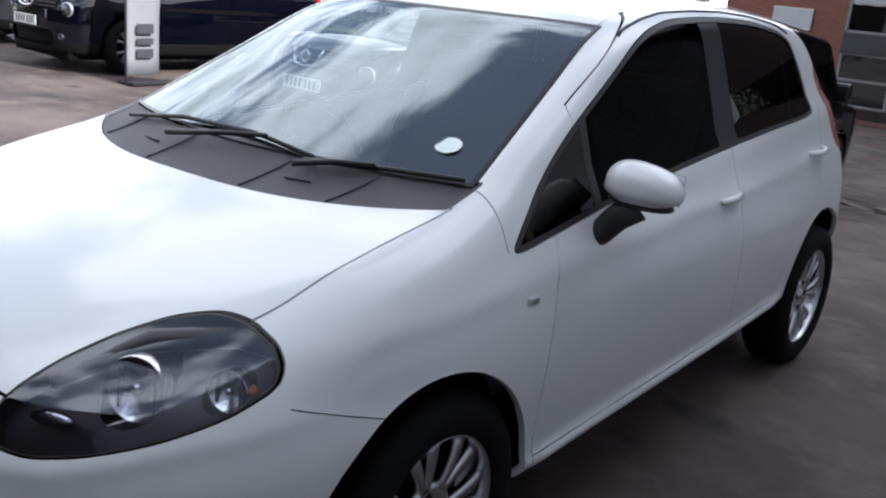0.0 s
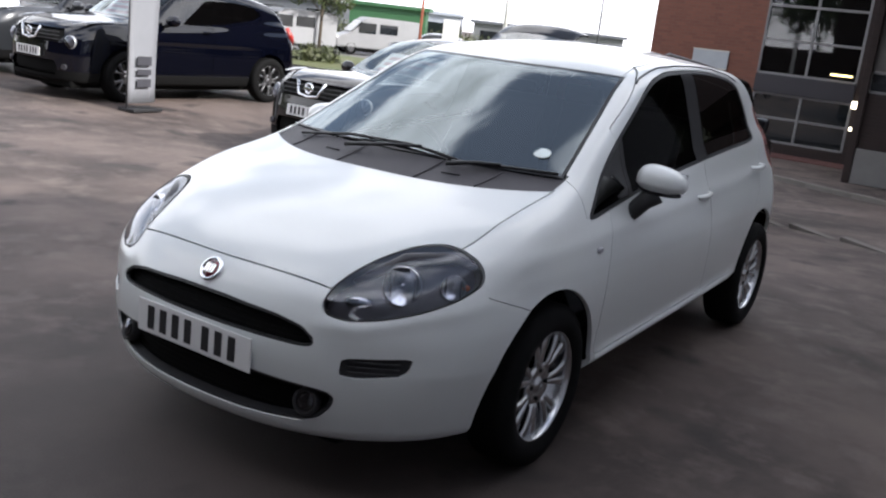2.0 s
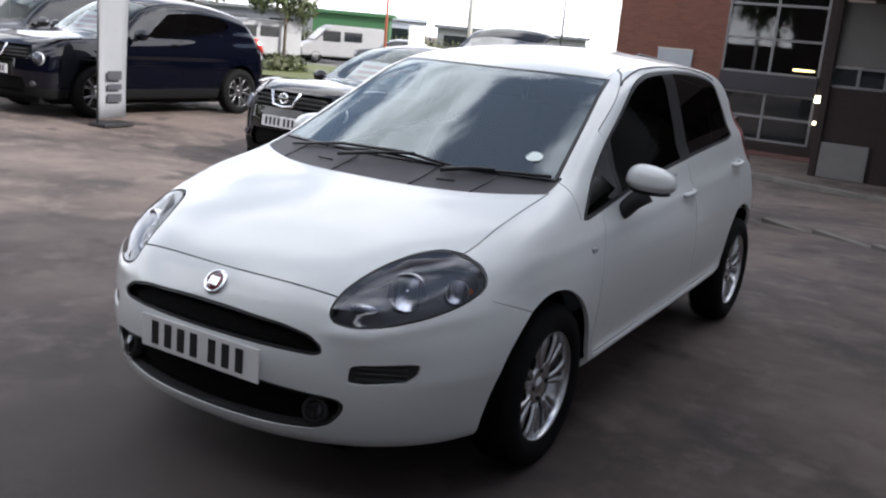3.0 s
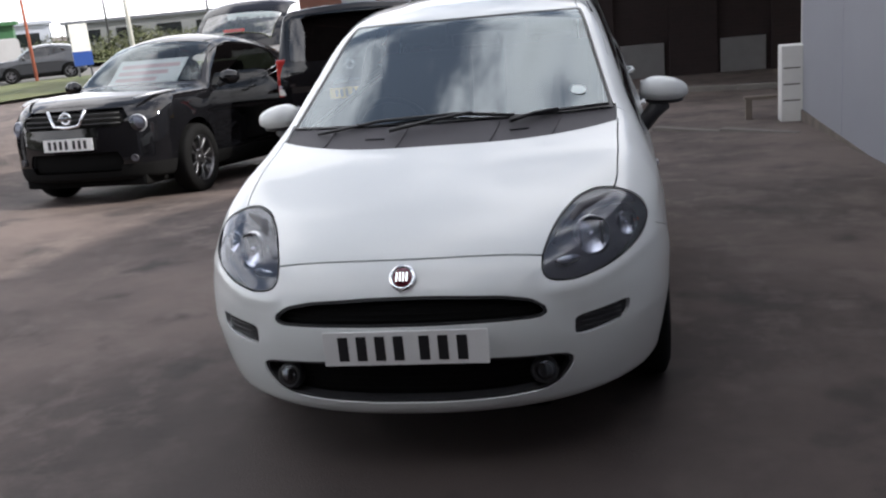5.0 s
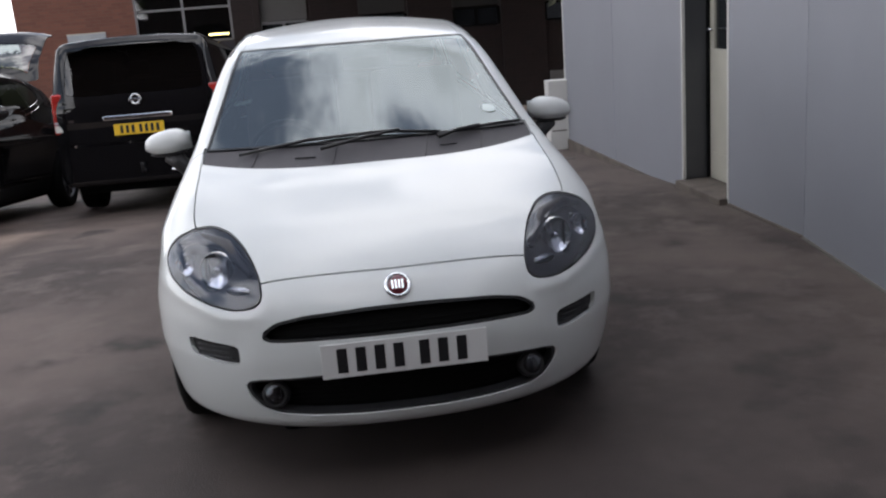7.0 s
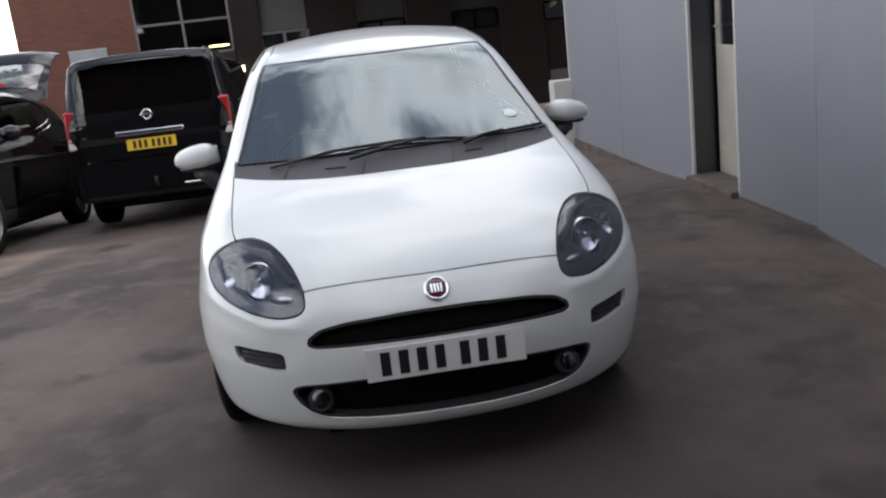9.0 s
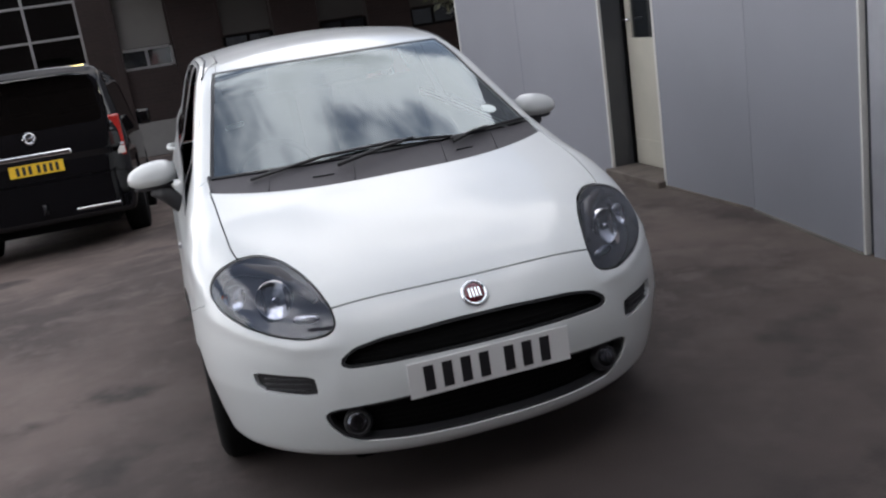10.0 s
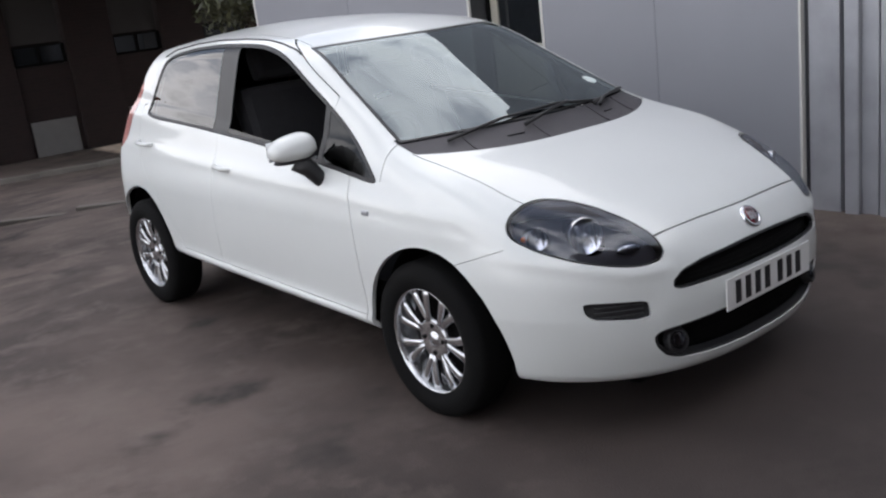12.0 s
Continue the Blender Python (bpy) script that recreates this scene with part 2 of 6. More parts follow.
def ground_sheet(name, x0, x1, y0, y1, step, material, lift=0.0):
    xs, ys = np.linspace(x0, x1, max(2, int((x1 - x0) / step) + 1)), np.linspace(y0, y1, max(2, int((y1 - y0) / step) + 1))
    g = np.stack(np.meshgrid(xs, ys, indexing="ij"), -1).reshape(-1, 2)
    v = np.column_stack([g, ground_z(g[:, 0], g[:, 1]) + lift])
    n = len(ys)
    f = [(i * n + j, (i + 1) * n + j, (i + 1) * n + j + 1, i * n + j + 1) for i in range(len(xs) - 1) for j in range(n - 1)]
    me = bpy.data.meshes.new(name)
    me.from_pydata(v.tolist(), [], f)
    me.materials.append(material)
    me.shade_smooth()
    return new(name, me)


def tarmac():
    """Old tarmac: aggregate speckle, patches, dark oil stains, pale dusty zones, car shade painted in."""
    m = bpy.data.materials.new("tarmac")
    m.use_nodes = True
    n, l = m.node_tree.nodes, m.node_tree.links
    b = n["Principled BSDF"]
    b.inputs["Roughness"].default_value = 0.8
    co = n.new("ShaderNodeTexCoord").outputs["Object"]

    def noise_(scale, detail, lo, hi, rough=0.5):
        t = n.new("ShaderNodeTexNoise")
        t.inputs["Scale"].default_value, t.inputs["Detail"].default_value, t.inputs["Roughness"].default_value = scale, detail, rough
        l.new(co, t.inputs["Vector"])
        r = n.new("ShaderNodeMapRange")
        r.inputs["From Min"].default_value, r.inputs["From Max"].default_value = lo, hi
        l.new(t.outputs["Fac"], r.inputs["Value"])
        return r.outputs["Result"], t.outputs["Fac"]

    def mixed(a, c, fac):
        x = n.new("ShaderNodeMixRGB")
        if isinstance(a, tuple):
            x.inputs["Color1"].default_value = (*a, 1)
        else:
            l.new(a, x.inputs["Color1"])
        x.inputs["Color2"].default_value = (*c, 1)
        l.new(fac, x.inputs["Fac"])
        return x.outputs["Color"]
    patch, _ = noise_(0.55, 6, 0.40, 0.62, 0.6)
    stain, _ = noise_(1.9, 6, 0.58, 0.68)
    dust, _ = noise_(2.6, 7, 0.50, 0.68, 0.68)
    grain, height = noise_(140, 3, 0.35, 0.7)
    c = mixed((0.036, 0.0250, 0.0220), (0.122, 0.091, 0.080), patch)
    c = mixed(c, (0.136, 0.106, 0.093), dust)
    c = mixed(c, (0.024, 0.018, 0.016), stain)
    # a broad ragged patch, the shade before the car's nose put into the colour
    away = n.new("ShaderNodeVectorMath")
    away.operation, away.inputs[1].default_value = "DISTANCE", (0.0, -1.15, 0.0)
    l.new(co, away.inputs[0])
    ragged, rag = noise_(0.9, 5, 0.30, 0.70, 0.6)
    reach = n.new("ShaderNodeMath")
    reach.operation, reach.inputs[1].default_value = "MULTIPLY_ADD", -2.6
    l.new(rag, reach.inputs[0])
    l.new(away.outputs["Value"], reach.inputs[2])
    nose_shade = n.new("ShaderNodeMapRange")
    nose_shade.inputs["From Min"].default_value, nose_shade.inputs["From Max"].default_value = -0.6, 1.1
    nose_shade.inputs["To Min"].default_value, nose_shade.inputs["To Max"].default_value = 0.75, 0.0
    l.new(reach.outputs[0], nose_shade.inputs["Value"])
    c = mixed(c, (0.0200, 0.0150, 0.0140), nose_shade.outputs["Result"])
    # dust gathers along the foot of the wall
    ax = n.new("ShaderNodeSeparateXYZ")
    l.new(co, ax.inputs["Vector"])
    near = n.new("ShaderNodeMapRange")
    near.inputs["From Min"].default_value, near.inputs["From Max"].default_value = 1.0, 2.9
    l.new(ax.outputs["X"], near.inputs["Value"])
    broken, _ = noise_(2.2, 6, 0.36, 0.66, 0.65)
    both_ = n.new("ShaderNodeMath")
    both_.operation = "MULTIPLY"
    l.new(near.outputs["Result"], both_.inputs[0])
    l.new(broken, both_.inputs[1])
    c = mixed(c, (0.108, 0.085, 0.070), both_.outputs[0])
    k = n.new("ShaderNodeMath")
    k.operation = "MULTIPLY"
    k.inputs[1].default_value = 0.35
    l.new(grain, k.inputs[0])
    c = mixed(c, (0.048, 0.037, 0.031), k.outputs[0])
    l.new(c, b.inputs["Base Color"])
    u = n.new("ShaderNodeBump")
    u.inputs["Strength"].default_value, u.inputs["Distance"].default_value = 0.5, 0.006
    l.new(height, u.inputs["Height"])
    l.new(u.outputs["Normal"], b.inputs["Normal"])
    return m


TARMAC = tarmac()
CONCRETE = mat("kerb_concrete", (0.145, 0.132, 0.118), 0.85, 0, 0.5, 4, 0.4, 60, fine=0.3, fscale=120)
DIRTY = mat("dirty_concrete", (0.15, 0.125, 0.105), 0.9, 0, 0.6, 5, 0.4, 60, fine=0.3, tint=(0.05, 0.04, 0.035))
GRASS = mat("verge_grass", (0.060, 0.078, 0.020), 0.9, 0, 0.6, 1.2, 0.5, 30, tint=(0.095, 0.088, 0.032))
ROADM = mat("road_asphalt", (0.13, 0.125, 0.12), 0.85, 0, 0.4, 0.6, 0.3, 60)
DARKMETAL = mat("dark_grey_metal", (0.09, 0.092, 0.10), 0.4, 0.4, 0.2, 6)
CREAM = mat("cream_door_paint", (0.46, 0.44, 0.37), 0.45, 0, 0.25, 4)
WHITEP = mat("white_paint", (0.62, 0.61, 0.58), 0.55, 0, 0.2, 5)
CORRUG = mat("silver_cladding", (0.40, 0.41, 0.44), 0.4, 0.3, 0.55, 3, tint=(0.20, 0.20, 0.22))
WINGLASS = mat("dark_window_glass", (0.012, 0.014, 0.016), 0.04, 0, 0.1, 2, spec=0.8)
FASCIAB = mat("dark_fascia", (0.014, 0.012, 0.018), 0.45, 0, 0.2, 4)
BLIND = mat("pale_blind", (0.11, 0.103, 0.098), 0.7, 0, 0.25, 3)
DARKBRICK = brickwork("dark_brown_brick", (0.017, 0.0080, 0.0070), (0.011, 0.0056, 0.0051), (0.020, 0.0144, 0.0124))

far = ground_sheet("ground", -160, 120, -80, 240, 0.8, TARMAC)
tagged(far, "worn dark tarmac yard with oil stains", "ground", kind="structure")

# kerb line and paved strip behind the parking place
def strip(name, pts, width, height, material, label, category):
    """A raised strip along a line on the ground, cut into stones about 0.9 m long."""
    host = tagged(empty(name), label, category, kind="structure")
    (x0, y0), (x1, y1) = pts
    length = math.hypot(x1 - x0, y1 - y0)
    n = max(1, round(length / 0.915))
    ang = math.degrees(math.atan2(y1 - y0, x1 - x0))
    me = None
    for i in range(n):
        x, y = x0 + (x1 - x0) * (i + 0.5) / n, y0 + (y1 - y0) * (i + 0.5) / n
        z = float(ground_z(x, y))
        if me is None:
            o = part("kerbstone", box(-length / n / 2 + 0.004, length / n / 2 - 0.004, -width / 2, width / 2, -0.12, height, 0.012), material, host)
            me = o.data
        else:
            o = new("kerbstone", me)
            o.parent = host
        o.matrix_local = pose(x, y, z, 0, 0, ang)
    return host


strip("kerb", ((-2.2, 9.85), (2.4, 5.9)), 0.11, 0.022, CONCRETE, "flush worn pale concrete kerb line", "kerb")
strip("kerb", ((-6.0, 16.9), (4.5, 12.6)), 0.14, 0.09, CONCRETE, "raised pale concrete kerb by the building", "kerb")

# ---- the panelled wall beside the car ----
WX, JAMB_A, JAMB_B = 2.615, 3.41, 2.565      # wall face; far and near jamb of its door
east = tagged(empty("wall_east"), "grey metal-panelled building wall", "wall", kind="structure")


def top_z(y):
    return 4.31 - 0.166 * y


def slab(name, y0, y1, x0, x1, z0, material, parent, label="", z1=None):
    bm = box(x0, x1, y0, y1, z0, 3.5)
    for v in bm.verts:
        if v.co.z > 3.4:
            v.co.z = top_z(v.co.y) if z1 is None else z1
    bmesh.ops.bevel(bm, geom=bm.edges[:], offset=0.003, segments=1, affect="EDGES")
    return part(name, bm, material, parent, label)


panel_edges = [6.95, 5.15, JAMB_A]
for a, b in zip(panel_edges[1:], panel_edges):
    slab("wall_panel", a + 0.0003, b - 0.0003, WX + (0.002 if a < 4 else 0), WX + 0.36, -0.5, PANEL, east)
slab("wall_panel", 1.502, JAMB_B, WX, WX + 0.36, -0.3, PANEL, east)
slab("wall_panel", JAMB_B, JAMB_A, WX, WX + 0.36, 2.12, PANEL, east)
slab("corner_trim", 6.935, 6.962, WX - 0.006, WX + 0.03, -0.5, WHITEP, east, "thin pale edge trim", 3.15)
slab("corner_trim", JAMB_A - 0.019, JAMB_A + 0.007, WX - 0.006, WX + 0.02, 0, WHITEP, east, "thin pale edge trim", 2.12)
slab("corner_trim", JAMB_B - 0.008, JAMB_B + 0.018, WX - 0.006, WX + 0.02, 0, WHITEP, east, "thin pale edge trim", 2.12)
slab("reveal", JAMB_A - 0.015, JAMB_A - 0.003, WX + 0.02, WX + 0.34, 0, DARKMETAL, east, "dark grey door reveal", 2.12)
for z in (2.6,):
    part("panel_joint", box(WX - 0.004, WX + 0.01, 1.51, 6.93, z, z + 0.012), DARKMETAL, east)
part("wall_foot", box(WX - 0.018, WX + 0.02, JAMB_A + 0.005, 6.94, -0.5, -0.055, 0.006), DIRTY, east, "low concrete plinth")
part("wall_foot", box(WX - 0.018, WX + 0.02, 1.51, JAMB_B - 0.01, -0.3, 0.015, 0.006), DIRTY, east, "low concrete plinth")
tagged(obj("door_step", box(WX - 0.07, WX + 0.36, JAMB_B, JAMB_A - 0.005, -0.1, 0.045, 0.012), DIRTY), "worn pale concrete door step", "step", kind="structure")
# past the fold the wall turns a little towards the yard
FOLD = pose(WX, 1.50, 0, 0, 0, -8.6)


def turned(ob):
    ob.matrix_local = FOLD
    return ob


turned(slab("wall_panel", -1.184, 0.0, 0.0, 0.36, -0.3, PANEL, east))
turned(slab("corner_trim", -1.192, -1.174, -0.005, 0.03, 0.0, WHITEP, east, "thin pale edge trim", 2.6))
turned(part("wall_foot", box(-0.016, 0.02, -1.18, 0.0, -0.3, 0.010, 0.005), CONCRETE, east, "pale strip along the wall foot"))
# ribbed metal door next to the panels: posts and folded sheets
RX = 2.43
slab("door_post", 0.285, 0.322, RX + 0.05, RX + 0.3, -0.1, DARKMETAL, east, "dark recessed post")
y = 0.285
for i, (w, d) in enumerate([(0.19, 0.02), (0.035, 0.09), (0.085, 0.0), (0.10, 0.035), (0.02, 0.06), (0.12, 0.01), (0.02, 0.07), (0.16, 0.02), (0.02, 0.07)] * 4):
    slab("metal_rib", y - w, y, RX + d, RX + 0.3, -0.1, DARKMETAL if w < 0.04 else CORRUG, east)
    y -= w
slab("wall_panel", y - 6, y, RX, RX + 0.36, -0.3, PANEL, east)
# side door in its recess
door_1 = tagged(empty("door_1"), "closed cream side door with dark window", "door", kind="structure")
D0, D1 = JAMB_B + 0.02, JAMB_A - 0.055
part("door_gap", box(WX + 0.19, WX + 0.25, D1 + 0.005, JAMB_A - 0.016, 0.05, 2.12), VOID, door_1, "dark gap beside the door")
part("door_leaf", box(WX + 0.205, WX + 0.25, D0, D1, 0.05, 1.055, 0.004), CREAM, door_1)
part("door_leaf", box(WX + 0.205, WX + 0.25, D0, D1, 1.85, 2.12, 0.004), CREAM, door_1)
for a, b in ((D0, D0 + 0.06), (D1 - 0.08, D1)):
    part("door_stile", box(WX + 0.205, WX + 0.25, a, b, 1.055, 1.85, 0.004), CREAM, door_1)
part("door_pane", box(WX + 0.222, WX + 0.23, D0 + 0.06, D1 - 0.08, 1.055, 1.85), WINGLASS, door_1, "dark window pane")
part("kick_rail", box(WX + 0.198, WX + 0.206, D0 + 0.02, D1 - 0.02, 0.08, 0.26, 0.003), CREAM, door_1)
part("notice", box(WX + 0.212, WX + 0.216, D0 + 0.09, D0 + 0.19, 1.10, 1.21), PAPER, door_1, "small white notice")
part("handle", tube([(WX + 0.19, D1 - 0.03, 1.20), (WX + 0.165, D1 - 0.03, 1.20), (WX + 0.165, D1 - 0.12, 1.20)], 0.009, 8), CHROME, door_1, smooth=True)
part("door_lining", box(WX + 0.255, WX + 0.36, JAMB_B, JAMB_A, -0.1, 2.12), DARKMETAL, door_1)
# the rest of the building, closing it in
tagged(obj("wall_inner", box(WX + 0.38, 6.6, -14, 6.9, -0.3, 3.0), DARKMETAL), "plain inner building mass", "wall", kind="structure")
# added out of view; its height is set by the shadow it throws
tagged(obj("shade_block", box(6.9, 16, 5.3, 14, -1, 7.1), PANEL), "plain tall grey block added unseen to shade the yard", "building", kind="structure")

# ---- dark brick building across the yard ----
hall = tagged(empty("brick_building"), "dark red brick building with large windows", "building")
FY, RY = 20.5, 17.0
part("wall", box(-7.23, -4.45, FY, FY + 0.35, -1.2, 4.4), BRICKM, hall, "plain red-brown brick wall")
part("wall", box(-7.23, -6.88, FY + 0.35, FY + 8, -1.2, 4.4), BRICKM, hall, "plain red-brown brick wall")
part("wall", box(-4.45, -2.15, FY, FY + 0.35, 3.6, 4.4), BRICKM, hall)
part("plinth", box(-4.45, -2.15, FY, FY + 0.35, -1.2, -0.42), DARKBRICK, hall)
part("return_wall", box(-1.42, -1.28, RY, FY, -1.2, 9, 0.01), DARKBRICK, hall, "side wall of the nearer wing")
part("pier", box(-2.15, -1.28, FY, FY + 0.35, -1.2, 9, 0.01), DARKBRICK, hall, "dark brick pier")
part("fascia", box(-4.45, -2.15, FY - 0.05, FY, 0.74, 1.18, 0.01), FASCIAB, hall, "dark fascia band between the windows")


def glazed(name, x0, x1, y, z0, z1, cols, rows_, frame_mat, pane_mat, label):
    w = part(name, box(x0, x1, y + 0.20, y + 0.22, z0, z1), VOID if pane_mat is WINGLASS else BLIND, hall, label)
    for i in range(cols + 1):
        x = x0 + (x1 - x0) * i / cols
        part("mullion", box(x - 0.03, x + 0.03, y, y + 0.08, z0, z1, 0.006), frame_mat, w)
    for j in range(rows_ + 1):
        z = z0 + (z1 - z0) * j / rows_
        part("transom", box(x0 + 0.035, x1 - 0.035, y + 0.01, y + 0.07, z - 0.028, z + 0.028, 0.006), frame_mat, w)
    for i in range(cols):
        for j in range(rows_):
            xa, xb = (x0 + (x1 - x0) * k / cols for k in (i, i + 1))
            za, zb = (z0 + (z1 - z0) * k / rows_ for k in (j, j + 1))
            part("pane", box(xa + 0.03, xb - 0.03, y + 0.035, y + 0.042, za + 0.03, zb - 0.03), pane_mat, w)
    return w


FRAMEG = mat("grey_window_frame", (0.17, 0.166, 0.168), 0.5, 0.2, 0.2, 5)
upper = glazed("upper_window", -4.43, -2.17, FY, 1.20, 3.58, 2, 3, FRAMEG, SKYGLASS, "large grey-framed upper window")
lower = glazed("lower_window", -4.43, -2.17, FY, -0.40, 0.72, 2, 2, FRAMEG, WINGLASS, "grey-framed lower window in shade")
YELLOW = mat("lit_tube", (1.0, 0.75, 0.25), 0.5, 0, 0, emit=2.0)
LAMPW = mat("lit_lamp_glass", (1.0, 0.88, 0.62), 0.5, 0, 0, emit=2.2)
tl = tagged(empty("strip_light"), "small lit yellow strip light on the facade", "lamp")
part("light_tube", box(-2.74, -2.26, FY - 0.09, FY - 0.05, 1.32, 1.36, 0.01), YELLOW, tl)
part("light_back", box(-2.76, -2.24, FY - 0.05, FY + 0.02, 1.30, 1.38), DARKMETAL, tl)
for z, r in ((0.72, 0.085), (0.17, 0.04)):
    wl_ = tagged(empty("wall_lamp"), "small square lit wall lamp on brick", "lamp", "lamps on the facade")
    part("lamp_glass", box(-2.06 - r, -2.06 + r, FY - 0.10, FY - 0.03, z - r, z + r, 0.02), LAMPW, wl_)
    part("lamp_back", box(-2.08 - r, -2.04 + r, FY - 0.03, FY - 0.002, z - r * 1.1, z + r * 1.1, 0.01), DARKMETAL, wl_)
sg = tagged(empty("wall_sign"), "blank white sign board on brick wall", "sign")
part("board", box(-6.08, -5.18, FY - 0.06, FY - 0.02, 1.14, 1.58, 0.01), mat("grey_sign_board", (0.30, 0.32, 0.34), 0.35, 0, 0.3, 3), sg)
for z in (1.13, 1.57):
    part("board_edge", box(-6.09, -5.17, FY - 0.065, FY - 0.061, z, z + 0.025), CREAM, sg)
part("bracket", box(-6.0, -5.25, FY - 0.02, FY - 0.001, 1.26, 1.46), DARKMETAL, sg)
# darker copy of the pale blind, with the farther bays' shade in it
SHADEBLIND = mat("shaded_blind", (0.035, 0.032, 0.03), 0.7, 0, 0.25, 3)
REDPAVE = mat("red_brown_paving", (0.105, 0.042, 0.036), 0.85, 0, 0.5, 3, 0.3, 60, fine=0.3)
fp = tagged(empty("footpath"), "red-brown paved strip at the building foot", "paving", kind="structure")
for i in range(9):
    x = -7.1 + 0.65 * i
    part("paving_slab", box(x, x + 0.64, FY - 0.95, FY - 0.02, -0.9, float(ground_z(x, FY)) + 0.03, 0.008), REDPAVE, fp)
# nearer wing with pale-blinded bays and white boards below
# past the first bay, blind and frame colours carry painted shade
for i, xc in enumerate((-0.80, 1.30, 3.35, 5.40, 7.45)):
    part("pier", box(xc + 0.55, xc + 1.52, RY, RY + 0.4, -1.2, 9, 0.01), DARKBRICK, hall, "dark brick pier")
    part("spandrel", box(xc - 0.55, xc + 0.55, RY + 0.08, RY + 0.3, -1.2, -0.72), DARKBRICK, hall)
    bd = part("white_board", box(xc - 0.47, xc + 0.44, RY + 0.02, RY + 0.07, -0.68, 0.02, 0.01), SHADEBOARD, hall, "plain white board under the window")
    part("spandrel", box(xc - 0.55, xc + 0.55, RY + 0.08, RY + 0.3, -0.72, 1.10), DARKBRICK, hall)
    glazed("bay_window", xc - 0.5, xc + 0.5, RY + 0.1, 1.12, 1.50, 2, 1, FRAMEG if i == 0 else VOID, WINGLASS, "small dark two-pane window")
    part("blind", box(xc - 0.5, xc + 0.5, RY + 0.14, RY + 0.2, 1.54, 2.75), BLIND if i == 0 else SHADEBLIND, hall, "pale closed blind panel" if i == 0 else "closed blind panel with shade in its colour")
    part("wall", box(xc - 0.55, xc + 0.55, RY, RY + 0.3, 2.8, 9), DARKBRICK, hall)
# unseen slabs, added to darken the bays and the ground before them
part("shade_canopy", box(0.8, 9.2, RY - 4.6, RY - 2.6, 2.9, 3.2), DARKBRICK, hall, "deep canopy added out of view to shade the bays")
part("shade_canopy", box(-1.42, 9.2, RY - 2.6, RY, 2.9, 3.2), DARKBRICK, hall, "deep canopy added out of view to shade the bays")
tagged(obj("wall_north", box(-7.0, 12, FY + 0.9, FY + 1.2, -1.2, 4.3), DARKBRICK), "plain back wall of the brick building", "wall", kind="structure")

# ---- body shapes: smooth implicit solids, meshed on a grid and cut into panels ----
def curve(*keys):
    """A smooth line through (t, value) keys, flat past its ends."""
    t, v = np.array(keys, float).T
    s = np.gradient(v, t)

    def f(q):
        q = np.clip(q, t[0], t[-1])
        i = np.clip(np.searchsorted(t, q) - 1, 0, len(t) - 2)
        h = t[i + 1] - t[i]
        u = (q - t[i]) / h
        return v[i] * (1 + 2 * u) * (1 - u) ** 2 + v[i + 1] * u * u * (3 - 2 * u) + h * u * (1 - u) * (s[i] * (1 - u) - s[i + 1] * u)
    return f


def smax(a, b, k):
    h = np.maximum(k - np.abs(a - b), 0) / k
    return np.maximum(a, b) + h * h * k / 4


def smin(a, b, k):
    return -smax(-a, -b, k)


# the white hatchback: side view lines along y, widths along z
BONNET_C = curve((-1.1, 0.50), (-0.92, 0.64), (-0.80, 0.733), (-0.6, 0.815), (-0.3, 0.905), (0.0, 0.972), (0.3, 1.02), (1.2, 1.04), (3.3, 1.10))
BONNET_E = curve((-1.1, 0.46), (-0.9, 0.60), (-0.6, 0.755), (-0.42, 0.815), (-0.22, 0.882), (0.0, 0.935), (0.2, 0.975), (1.2, 1.03), (2.1, 1.11), (2.8, 1.16), (3.3, 1.17))
FASCIA = curve((0.10, -0.76), (0.17, -0.83), (0.22, -0.875), (0.30, -0.905), (0.42, -0.918), (0.50, -0.917), (0.58, -0.903), (0.64, -0.878), (0.70, -0.84), (0.78, -0.74), (0.9, -0.5))
FLANK = curve((0.10, 0.70), (0.17, 0.77), (0.22, 0.80), (0.30, 0.822), (0.42, 0.832), (0.55, 0.838), (0.66, 0.835), (0.76, 0.822), (0.85, 0.795), (0.93, 0.762), (1.2, 0.70))
TAIL = curve((0.15, 3.03), (0.22, 3.09), (0.32, 3.135), (0.5, 3.155), (0.7, 3.15), (0.9, 3.115), (1.05, 3.02), (1.2, 2.875), (1.35, 2.72), (1.5, 2.53))
ROOF_C = curve((-0.6, 0.68), (-0.2, 0.885), (0.0, 0.99), (0.26, 1.118), (0.6, 1.28), (0.84, 1.392), (1.0, 1.438), (1.25, 1.470), (1.65, 1.489), (2.1, 1.484), (2.55, 1.452), (2.85, 1.408), (3.2, 1.335))
ROOF_DROP = curve((-0.3, 0.075), (0.6, 0.073), (0.95, 0.066), (1.3, 0.062), (2.4, 0.066), (3.2, 0.08))


